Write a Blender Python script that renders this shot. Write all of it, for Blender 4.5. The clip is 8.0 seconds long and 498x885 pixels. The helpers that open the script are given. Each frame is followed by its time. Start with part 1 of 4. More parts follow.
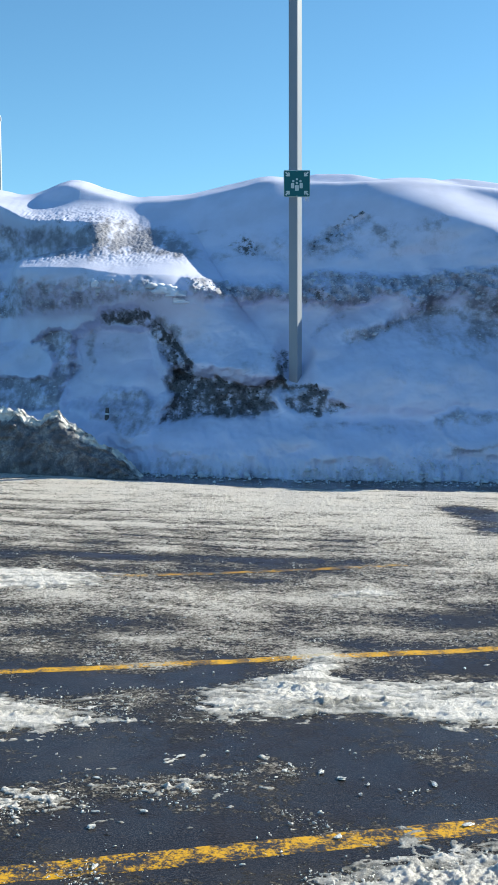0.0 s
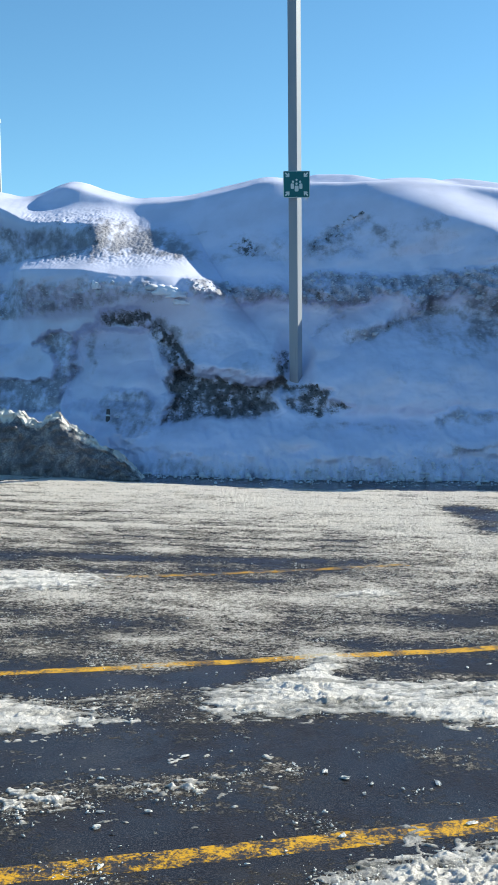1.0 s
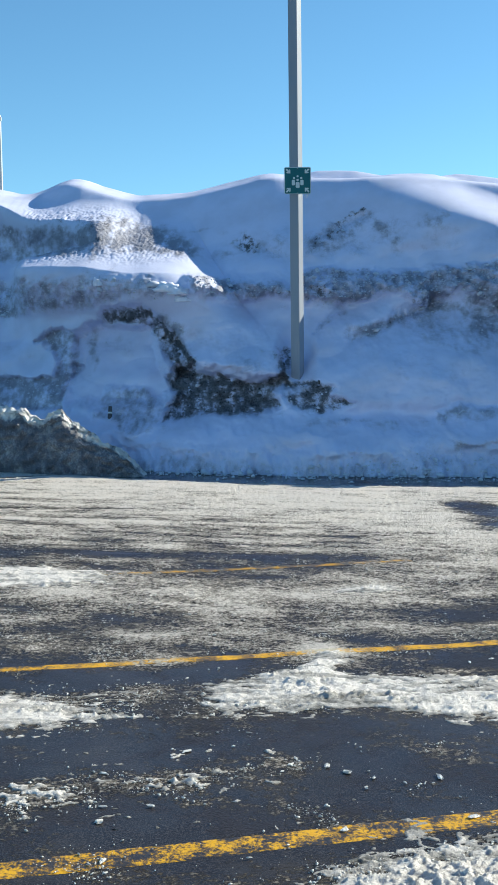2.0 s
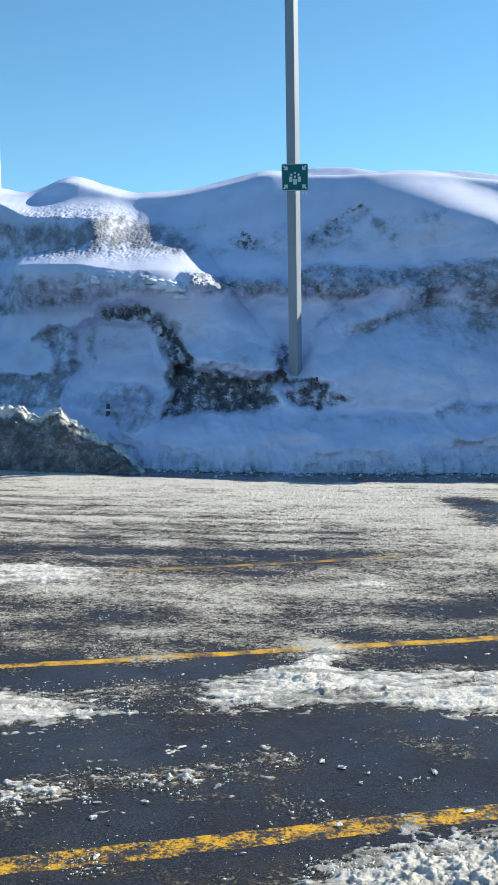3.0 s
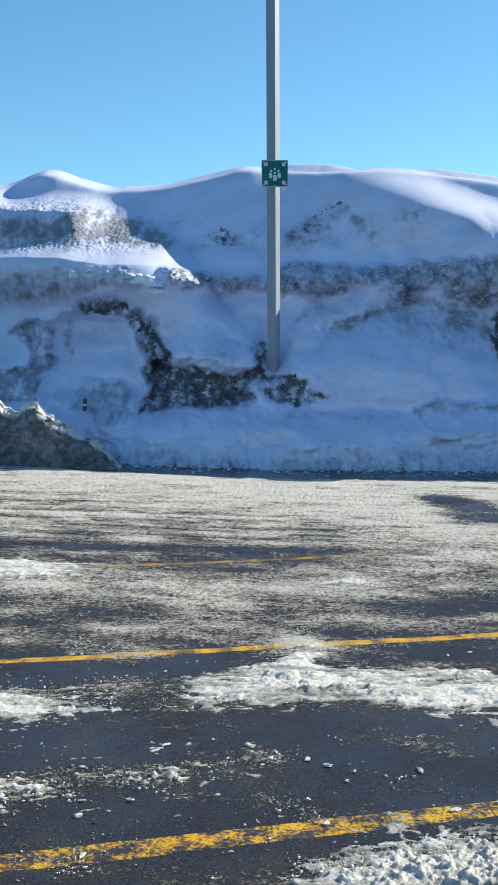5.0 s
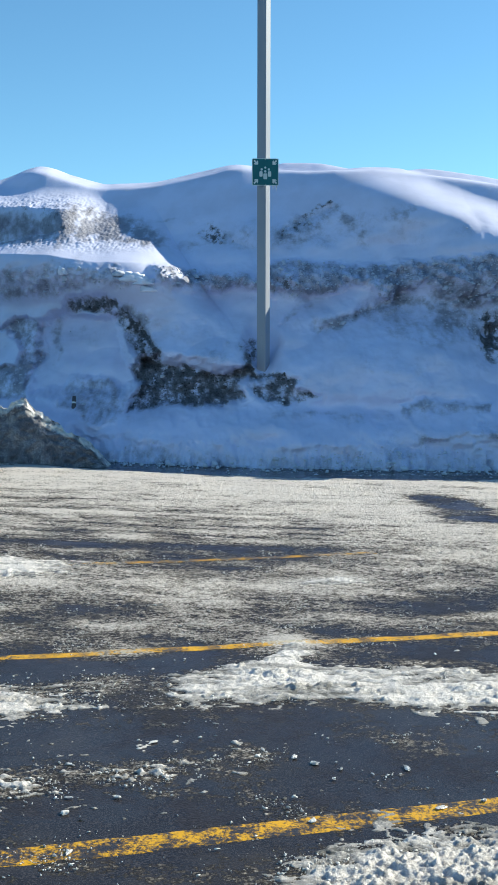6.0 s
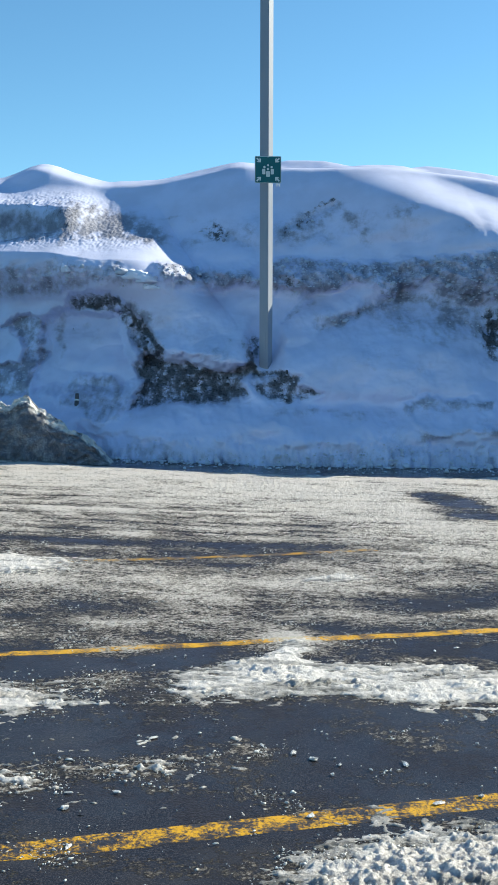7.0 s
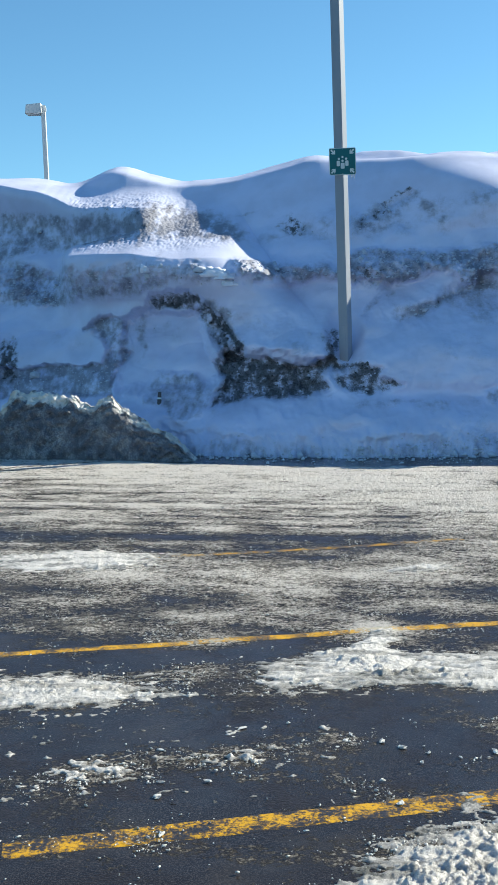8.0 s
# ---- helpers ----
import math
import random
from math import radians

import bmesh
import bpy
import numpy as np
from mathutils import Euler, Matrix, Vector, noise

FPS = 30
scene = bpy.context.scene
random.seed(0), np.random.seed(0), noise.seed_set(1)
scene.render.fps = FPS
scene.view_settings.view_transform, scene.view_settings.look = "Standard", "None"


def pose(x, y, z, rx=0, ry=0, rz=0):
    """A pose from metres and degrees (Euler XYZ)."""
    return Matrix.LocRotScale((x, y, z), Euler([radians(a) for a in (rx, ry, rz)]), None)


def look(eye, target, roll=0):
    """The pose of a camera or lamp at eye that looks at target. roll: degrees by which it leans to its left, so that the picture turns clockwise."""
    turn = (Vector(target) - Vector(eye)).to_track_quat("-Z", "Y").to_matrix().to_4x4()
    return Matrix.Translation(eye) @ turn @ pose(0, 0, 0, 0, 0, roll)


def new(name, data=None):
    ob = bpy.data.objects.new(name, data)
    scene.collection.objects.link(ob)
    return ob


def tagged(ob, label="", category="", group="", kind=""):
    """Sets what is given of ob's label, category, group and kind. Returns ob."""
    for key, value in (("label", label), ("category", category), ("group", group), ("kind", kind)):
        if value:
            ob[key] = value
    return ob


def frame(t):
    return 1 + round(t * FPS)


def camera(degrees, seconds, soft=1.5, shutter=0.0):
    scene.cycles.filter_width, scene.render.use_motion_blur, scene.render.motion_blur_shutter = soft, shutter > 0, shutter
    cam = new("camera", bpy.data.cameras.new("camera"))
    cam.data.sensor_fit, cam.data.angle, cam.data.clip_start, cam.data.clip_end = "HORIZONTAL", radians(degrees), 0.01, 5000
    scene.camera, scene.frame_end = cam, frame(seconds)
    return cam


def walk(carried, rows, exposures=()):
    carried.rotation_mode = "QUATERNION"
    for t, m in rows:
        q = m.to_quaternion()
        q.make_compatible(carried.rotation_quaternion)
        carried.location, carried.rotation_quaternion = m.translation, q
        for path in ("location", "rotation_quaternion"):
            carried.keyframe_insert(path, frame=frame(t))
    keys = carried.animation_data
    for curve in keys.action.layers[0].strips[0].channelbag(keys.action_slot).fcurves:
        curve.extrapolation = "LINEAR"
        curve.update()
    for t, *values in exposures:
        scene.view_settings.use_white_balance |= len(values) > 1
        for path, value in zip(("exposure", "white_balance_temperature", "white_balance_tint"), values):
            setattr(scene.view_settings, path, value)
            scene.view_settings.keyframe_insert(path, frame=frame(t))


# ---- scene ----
cam = camera(25.0, 8.0)
PATH = [
    (0, (-0.004, 0.003, 1.701), (-0.004, 1.997, 1.541), -0.2),
    (0.5, (-0.009, -0.003, 1.7), (-0.009, 1.99, 1.539), -0.4),
    (1, (-0.011, -0.011, 1.703), (-0.012, 1.983, 1.544), -0.5),
    (1.5, (-0.013, -0.016, 1.7), (-0.017, 1.977, 1.538), -0.6),
    (3, (0.019, -0.011, 1.685), (0.014, 1.982, 1.517), -0.9),
    (3.5, (0.016, -0.017, 1.684), (0.011, 1.975, 1.511), -0.8),
    (4, (-0.001, -0.02, 1.69), (-0.005, 1.973, 1.517), -0.7),
    (4.5, (-0.013, -0.011, 1.686), (-0.013, 1.982, 1.513), -0.8),
    (4.7, (-0.014, -0.010, 1.686), (-0.013, 1.983, 1.513), -0.8),
    (4.8, (-0.020, -0.004, 1.685), (-0.009, 1.989, 1.512), -0.67),
    (4.9, (-0.029, 0.006, 1.684), (-0.003, 1.999, 1.510), -0.49),
    (5, (-0.039, 0.016, 1.683), (0.003, 2.008, 1.508), -0.3),
    (5.2, (-0.0388, 0.0156, 1.682), (0.0225, 2.007, 1.507), -0.15),
    (6.3, (-0.038, 0.014, 1.68), (0.0225, 2.005, 1.502), 0.1),
    (6.5, (-0.038, 0.014, 1.68), (0.022, 2.005, 1.502), 0.1),
    (7, (-0.022, -0.008, 1.682), (0.033, 1.983, 1.5), 0.1),
    (7.5, (-0.001, -0.026, 1.674), (0.022, 1.965, 1.491), -0.8),
    (8, (-0.006, -0.039, 1.67), (-0.1, 1.95, 1.482), -2.0),
]
walk(cam, [(t, look(e, g, r)) for t, e, g, r in PATH], [(0.0, 0.70, 5700, 8), (8.0, 0.70, 5700, 8)])

# ---- light ----
SUN_AZ, SUN_EL = 67.0, 29.5          # degrees to the right of straight ahead, above the horizon
world = bpy.data.worlds.new("sky")
world.use_nodes = True
scene.world = world
wn, wl = world.node_tree.nodes, world.node_tree.links
sky = wn.new("ShaderNodeTexSky")
sky.sky_type, sky.sun_disc = "NISHITA", False
sky.sun_elevation, sky.sun_rotation = radians(SUN_EL), radians(SUN_AZ)
sky.air_density, sky.dust_density, sky.ozone_density, sky.altitude = 1.0, 0.0, 2.6, 1200
wn["Background"].inputs["Strength"].default_value = 0.088
clear = wn.new("ShaderNodeMix")          # a clear cold winter sky, cleaner blue than the model's
clear.data_type, clear.blend_type = "RGBA", "MULTIPLY"
clear.inputs[0].default_value, clear.inputs[7].default_value = 1.0, (0.88, 1.12, 1.04, 1.0)
wl.new(sky.outputs[0], clear.inputs[6])
wl.new(clear.outputs[2], wn["Background"].inputs["Color"])
sun = new("sun", bpy.data.lights.new("sun", "SUN"))
sun.data.energy, sun.data.angle, sun.data.color = 5.0, radians(0.53), (1.0, 0.885, 0.62)
sun_dir = Vector((math.sin(radians(SUN_AZ)) * math.cos(radians(SUN_EL)), math.cos(radians(SUN_AZ)) * math.cos(radians(SUN_EL)), math.sin(radians(SUN_EL))))
sun.matrix_world = look(sun_dir * 60, (0, 0, 0))


# ---- noise and mesh tools ----
def lattice(ix, iy, seed):
    h = (ix.astype(np.int64) * 374761393 + iy.astype(np.int64) * 668265263 + seed * 1442695041) & 0xFFFFFFFF
    h = ((h ^ (h >> 13)) * 1274126177) & 0xFFFFFFFF
    h = ((h ^ (h >> 16)) * 2246822519) & 0xFFFFFFFF
    return ((h ^ (h >> 15)) & 0xFFFF) / 65535.0


def grad_noise(x, y, seed=0):
    """Smooth gradient noise, about -1 to 1."""
    x, y = np.broadcast_arrays(np.asarray(x, float), np.asarray(y, float))
    ix, iy = np.floor(x), np.floor(y)
    fx, fy = x - ix, y - iy
    ux, uy = fx * fx * fx * (fx * (fx * 6 - 15) + 10), fy * fy * fy * (fy * (fy * 6 - 15) + 10)

    def corner(dx, dy):
        a = lattice(ix + dx, iy + dy, seed) * 2 * np.pi
        return np.cos(a) * (fx - dx) + np.sin(a) * (fy - dy)
    top = corner(0, 0) * (1 - ux) + corner(1, 0) * ux
    bot = corner(0, 1) * (1 - ux) + corner(1, 1) * ux
    return (top * (1 - uy) + bot * uy) * 1.5


def fbm(x, y, octaves=4, seed=0, gain=0.5):
    total, amp, k = 0.0, 1.0, 1.0
    for o in range(octaves):
        total = total + amp * grad_noise(x * k + 17.3 * o, y * k - 9.1 * o, seed + o)
        amp, k = amp * gain, k * 2.03
    return total


def ridged(x, y, octaves=4, seed=0):
    total, amp, k = 0.0, 1.0, 1.0
    for o in range(octaves):
        total = total + amp * (1 - 2 * np.abs(grad_noise(x * k + 5.7 * o, y * k + 3.3 * o, seed + o)))
        amp, k = amp * 0.5, k * 2.1
    return total


def cells(x, y, seed=0):
    """Distance to the nearest scattered point, 0 at the point; lumps and clods."""
    x, y = np.broadcast_arrays(np.asarray(x, float), np.asarray(y, float))
    ix, iy = np.floor(x), np.floor(y)
    best = np.full(x.shape, 9.0)
    for dx in (-1, 0, 1):
        for dy in (-1, 0, 1):
            px, py = ix + dx + lattice(ix + dx, iy + dy, seed), iy + dy + lattice(ix + dx, iy + dy, seed + 7)
            best = np.minimum(best, (px - x) ** 2 + (py - y) ** 2)
    return np.sqrt(best)


def step(a, b, v):
    t = np.clip((v - a) / (b - a), 0, 1)
    return t * t * (3 - 2 * t)


def blob(x, y, cx, cy, sx, sy, turn=0.0, power=2.0):
    """A soft oval, 1 in the middle; turn in degrees."""
    c, s = math.cos(radians(turn)), math.sin(radians(turn))
    a, b = ((x - cx) * c + (y - cy) * s) / sx, (-(x - cx) * s + (y - cy) * c) / sy
    return np.exp(-((a * a + b * b) ** (power / 2)))


def stroke(x, y, x0, y0, x1, y1, w):
    """A soft line from one point to another, of half-width w."""
    t = np.clip(((x - x0) * (x1 - x0) + (y - y0) * (y1 - y0)) / ((x1 - x0) ** 2 + (y1 - y0) ** 2), 0, 1)
    return np.exp(-((x - x0 - t * (x1 - x0)) ** 2 + (y - y0 - t * (y1 - y0)) ** 2) / (w * w))


def zone(x, z, corners, soft=0.06):
    """1 inside a closed outline, 0 outside, with a soft edge."""
    inside, dist = np.zeros(x.shape, bool), np.full(x.shape, 9.0)
    for (ax, az), (bx, bz) in zip(corners, corners[1:] + corners[:1]):
        t = np.clip(((x - ax) * (bx - ax) + (z - az) * (bz - az)) / ((bx - ax) ** 2 + (bz - az) ** 2), 0, 1)
        dist = np.minimum(dist, np.hypot(x - ax - t * (bx - ax), z - az - t * (bz - az)))
        if az != bz:
            inside ^= ((az > z) != (bz > z)) & (x < (bx - ax) * (z - az) / (bz - az) + ax)
    return step(-soft, soft, np.where(inside, dist, -dist))


def sheet(name, P, keep=None, attrs=None, smooth=True):
    """A mesh from a grid of points (rows, columns, 3); keep: which vertices hold faces."""
    n, m = P.shape[:2]
    idx = np.arange(n * m).reshape(n, m)
    quads = np.stack([idx[:-1, :-1], idx[:-1, 1:], idx[1:, 1:], idx[1:, :-1]], -1).reshape(-1, 4)
    verts = P.reshape(-1, 3)
    if keep is not None:
        quads = quads[keep.reshape(-1)[quads].any(1)]
        used = np.unique(quads)
        back = np.full(n * m, -1)
        back[used] = np.arange(len(used))
        quads, verts = back[quads], verts[used]
    me = bpy.data.meshes.new(name)
    me.vertices.add(len(verts))
    me.vertices.foreach_set("co", verts.astype(np.float32).ravel())
    me.loops.add(quads.size)
    me.loops.foreach_set("vertex_index", quads.astype(np.int32).ravel())
    me.polygons.add(len(quads))
    me.polygons.foreach_set("loop_start", np.arange(0, quads.size, 4, dtype=np.int32))
    me.polygons.foreach_set("loop_total", np.full(len(quads), 4, dtype=np.int32))
    me.update(calc_edges=True)
    me.polygons.foreach_set("use_smooth", np.full(len(quads), smooth))
    for key, values in (attrs or {}).items():
        values = values.reshape(-1)
        if keep is not None:
            values = values[used]
        me.attributes.new(key, "FLOAT", "POINT").data.foreach_set("value", values.astype(np.float32))
    me.validate()
    return me


def part(name, bm, material, parent=None, label="", smooth=False):
    me = bpy.data.meshes.new(name)
    bm.to_mesh(me)
    bm.free()
    me.materials.append(material)
    for p in me.polygons:
        p.use_smooth = smooth
    ob = new(name, me)
    if parent:
        ob.parent = parent
    return tagged(ob, label)


def box(bm, x0, y0, z0, x1, y1, z1, bevel=0.0):
    m = Matrix.LocRotScale(((x0 + x1) / 2, (y0 + y1) / 2, (z0 + z1) / 2), None, (x1 - x0, y1 - y0, z1 - z0))
    made = bmesh.ops.create_cube(bm, size=1, matrix=m)
    if bevel:
        edges = list({e for v in made["verts"] for e in v.link_edges})
        bmesh.ops.bevel(bm, geom=edges, offset=bevel, segments=2, affect="EDGES", profile=0.6)
    return bm


# ---- materials ----
class Nodes:
    """A short hand for node trees."""

    def __init__(self, name):
        self.mat = bpy.data.materials.new(name)
        self.mat.use_nodes = True
        self.t = self.mat.node_tree
        self.bsdf = self.t.nodes["Principled BSDF"]
        self.obj = self.t.nodes.new("ShaderNodeNewGeometry").outputs["Position"]

    def link(self, a, b):
        self.t.links.new(a, b)

    def put(self, socket, value):
        if hasattr(value, "is_linked"):
            self.link(value, socket)
        else:
            socket.default_value = value

    def attr(self, key):
        n = self.t.nodes.new("ShaderNodeAttribute")
        n.attribute_name = key
        return n.outputs["Fac"]

    def stretch(self, scale, turn=0.0):
        n = self.t.nodes.new("ShaderNodeMapping")
        n.inputs["Scale"].default_value = scale
        n.inputs["Rotation"].default_value = (0, 0, radians(turn))
        self.link(self.obj, n.inputs["Vector"])
        return n.outputs[0]

    def noise(self, scale, detail=4.0, rough=0.55, vector=None):
        n = self.t.nodes.new("ShaderNodeTexNoise")
        n.inputs["Scale"].default_value, n.inputs["Detail"].default_value, n.inputs["Roughness"].default_value = scale, detail, rough
        self.link(vector or self.obj, n.inputs["Vector"])
        return n.outputs["Fac"]

    def voronoi(self, scale, feature="F1", vector=None):
        n = self.t.nodes.new("ShaderNodeTexVoronoi")
        n.feature = feature
        n.inputs["Scale"].default_value = scale
        self.link(vector or self.obj, n.inputs["Vector"])
        return n.outputs["Distance"]

    def math(self, op, a, b=0.0, c=0.0):
        n = self.t.nodes.new("ShaderNodeMath")
        n.operation = op
        for s, v in zip(n.inputs, (a, b, c)):
            self.put(s, v)
        return n.outputs[0]

    def span(self, v, a, b, c=0.0, d=1.0):
        n = self.t.nodes.new("ShaderNodeMapRange")
        n.interpolation_type = "SMOOTHSTEP"
        for s, q in zip(n.inputs, (v, a, b, c, d)):
            self.put(s, q)
        return n.outputs[0]

    def mix(self, f, a, b):
        n = self.t.nodes.new("ShaderNodeMix")
        n.data_type = "RGBA"
        self.put(n.inputs[0], f)
        for s, v in ((n.inputs[6], a), (n.inputs[7], b)):
            self.put(s, v if hasattr(v, "is_linked") else (*v, 1.0))
        return n.outputs[2]

    def bump(self, height, strength, distance, under=None):
        n = self.t.nodes.new("ShaderNodeBump")
        n.inputs["Distance"].default_value = distance
        self.put(n.inputs["Strength"], strength)
        self.link(height, n.inputs["Height"])
        if under:
            self.link(under, n.inputs["Normal"])
        return n.outputs[0]

    def done(self, color, rough, metal=0.0, normal=None, **more):
        b = self.bsdf
        self.put(b.inputs["Base Color"], color if hasattr(color, "is_linked") else (*color, 1.0))
        self.put(b.inputs["Roughness"], rough)
        self.put(b.inputs["Metallic"], metal)
        if normal:
            self.link(normal, b.inputs["Normal"])
        for key, v in more.items():
            self.put(b.inputs[key.replace("_", " ")], v)
        return self.mat


# The default white is tinted blue: the blue of skylit shade in its colour.
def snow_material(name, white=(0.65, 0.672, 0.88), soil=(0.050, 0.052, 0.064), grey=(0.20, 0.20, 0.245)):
    """Old ploughed snow; the dirt value of the mesh tells where soil and sand are mixed into it."""
    n = Nodes(name)
    dirt, coarse, old = n.attr("dirt"), n.attr("rough"), n.attr("old")
    fine, mid = n.noise(46, 6, 0.78), n.noise(9, 5, 0.62)
    spots, soft = n.noise(120, 3, 0.65), n.noise(1.6, 4, 0.55)
    broken = n.math("ADD", n.math("MULTIPLY", n.math("SUBTRACT", fine, 0.5), 1.5), n.math("MULTIPLY", n.math("SUBTRACT", mid, 0.5), 0.8))
    d = n.math("ADD", dirt, n.math("MULTIPLY", broken, n.span(dirt, 0.02, 0.35, 0.08, 0.8)))
    aged = n.math("ADD", old, n.math("MULTIPLY", broken, n.span(old, 0.02, 0.3, 0.06, 0.5)))
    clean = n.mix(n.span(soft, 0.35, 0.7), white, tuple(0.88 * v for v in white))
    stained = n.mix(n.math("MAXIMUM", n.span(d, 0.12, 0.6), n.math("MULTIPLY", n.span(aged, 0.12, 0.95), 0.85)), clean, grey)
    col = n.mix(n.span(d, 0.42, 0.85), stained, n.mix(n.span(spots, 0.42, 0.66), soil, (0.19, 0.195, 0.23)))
    grain = n.math("ADD", n.math("MULTIPLY", fine, 0.6), n.math("MULTIPLY", spots, 0.4))
    b1 = n.bump(grain, n.span(coarse, 0.0, 1.0, 0.08, 1.0), 0.016)
    b2 = n.bump(mid, n.span(coarse, 0.0, 1.0, 0.04, 0.6), 0.06, b1)
    return n.done(col, n.span(d, 0.2, 0.9, 0.62, 0.85), normal=b2)


def asphalt_nodes(n):
    """Wet dark asphalt: colour, roughness and grain height."""
    agg = n.voronoi(110)
    big, mid = n.noise(1.1, 4, 0.6), n.noise(7, 4, 0.6)
    stone = n.noise(210, 2, 0.5)
    wet = n.span(n.math("ADD", big, n.math("MULTIPLY", mid, 0.35)), 0.45, 0.75)
    col = n.mix(n.span(stone, 0.45, 0.7), (0.018, 0.0155, 0.018), (0.070, 0.060, 0.060))
    col = n.mix(n.math("MULTIPLY", n.span(big, 0.5, 0.68), 0.5), col, (0.060, 0.048, 0.038))
    return col, n.span(wet, 0.0, 1.0, 0.36, 0.14), agg, n.span(wet, 0.0, 1.0, 0.55, 0.12)


def ice_mask(n):
    ice = n.attr("ice")
    along = n.stretch((0.45, 1.7, 1), -14)
    fine, mid = n.noise(85, 5, 0.8), n.noise(22, 6, 0.75, n.stretch((0.7, 1.3, 1), -14))
    streak = n.noise(9, 5, 0.7, along)
    grains = n.math("ADD", n.span(n.voronoi(75), 0.15, 0.80, 0.55, -0.45), n.span(n.voronoi(33), 0.15, 0.80, 0.55, -0.45))
    edge = n.span(ice, 0.05, 0.35, 0.35, 1.0)
    w = n.math("ADD", n.math("MULTIPLY", n.math("SUBTRACT", fine, 0.5), 1.7), n.math("MULTIPLY", n.math("SUBTRACT", mid, 0.5), 1.5))
    w = n.math("ADD", w, n.math("MULTIPLY", n.math("SUBTRACT", streak, 0.5), 0.5))
    w = n.math("ADD", w, n.math("MULTIPLY", grains, 0.26))
    return n.math("ADD", ice, n.math("MULTIPLY", w, edge)), fine, mid


def ground_material():
    n = Nodes("wet asphalt with ice film")
    a_col, a_rough, agg, a_bump = asphalt_nodes(n)
    m, fine, mid = ice_mask(n)
    film, crust = n.span(m, 0.28, 0.62), n.span(m, 0.60, 1.06)
    i_col = n.mix(crust, (0.29, 0.252, 0.215), (0.90, 0.83, 0.78))
    col = n.mix(n.math("MULTIPLY", film, 0.9), a_col, i_col)
    rough = n.math("ADD", a_rough, n.math("MULTIPLY", film, 0.15))
    b1 = n.bump(agg, a_bump, 0.004)
    b2 = n.bump(n.math("MULTIPLY", n.math("ADD", fine, mid), film), 1.0, 0.024, b1)
    return n.done(col, rough, normal=b2, Specular_IOR_Level=n.span(film, 0.0, 1.0, 0.16, 0.2))


def paint_material():
    n = Nodes("worn yellow road paint")
    a_col, a_rough, agg, a_bump = asphalt_nodes(n)
    m, fine, mid = ice_mask(n)
    worn = n.span(n.math("ADD", n.math("ADD", n.math("MULTIPLY", n.noise(60, 6, 0.8), 0.75), n.math("MULTIPLY", n.noise(9, 4, 0.6), 0.55)), n.attr("worn")), 0.62, 0.76)
    y = n.mix(n.noise(40, 3), (0.58, 0.30, 0.0), (0.80, 0.43, 0.0))
    col = n.mix(worn, y, a_col)
    col = n.mix(n.math("MULTIPLY", n.span(m, 0.60, 1.10), 0.85), col, (0.5, 0.47, 0.40))
    return n.done(col, n.span(worn, 0, 1, 0.5, 0.35), normal=n.bump(n.noise(120, 4, 0.7), 0.5, 0.003))


def slush_material():
    n = Nodes("packed slush")
    dirt = n.attr("dirt")
    fine, mid = n.noise(130, 4, 0.75), n.noise(20, 5, 0.65, n.stretch((0.6, 1.5, 1), -6))
    d = n.math("ADD", dirt, n.math("MULTIPLY", n.math("SUBTRACT", mid, 0.5), 1.1))
    d = n.math("ADD", d, n.math("MULTIPLY", n.math("SUBTRACT", fine, 0.5), 0.7))
    col = n.mix(n.span(d, 0.02, 0.5), (0.86, 0.80, 0.765), (0.42, 0.39, 0.37))
    col = n.mix(n.span(d, 0.55, 0.95), col, (0.13, 0.125, 0.115))
    b = n.bump(n.noise(60, 5, 0.75), 1.0, 0.016, n.bump(fine, 0.8, 0.006))
    return n.done(col, n.span(fine, 0.3, 0.7, 0.3, 0.55), normal=b)


def ice_material():
    n = Nodes("granular ice")
    col = n.mix(n.span(n.noise(55, 3), 0.35, 0.65), (0.40, 0.385, 0.37), (0.80, 0.77, 0.74))
    return n.done(col, 0.3, normal=n.bump(n.noise(160, 3), 0.8, 0.005), Subsurface_Weight=0.3, Subsurface_Radius=(0.02, 0.02, 0.02), Subsurface_Scale=0.4)


def painted_metal(name, a, b, rough=0.45, metal=0.0):
    n = Nodes(name)
    col = n.mix(n.span(n.noise(2.2, 5, 0.65), 0.35, 0.7), a, b)
    return n.done(col, n.span(n.noise(25, 3), 0.3, 0.7, rough - 0.08, rough + 0.1), metal, n.bump(n.noise(60, 3), 0.15, 0.002))


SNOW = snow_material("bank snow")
RIDGE_SNOW = snow_material("dirty ridge snow", white=(0.80, 0.77, 0.74), soil=(0.05, 0.051, 0.062), grey=(0.14, 0.142, 0.17))
def earth_material():
    n = Nodes("frozen soil")
    return n.done(n.mix(n.noise(60, 3), (0.035, 0.035, 0.042), (0.12, 0.12, 0.135)), 0.8, normal=n.bump(n.noise(120, 3), 0.6, 0.005))


def clod_material():
    n = Nodes("crumbled snow")
    return n.done(n.mix(n.noise(14, 4), (0.38, 0.39, 0.45), (0.68, 0.72, 0.86)), 0.7, normal=n.bump(n.noise(90, 3), 0.6, 0.006))


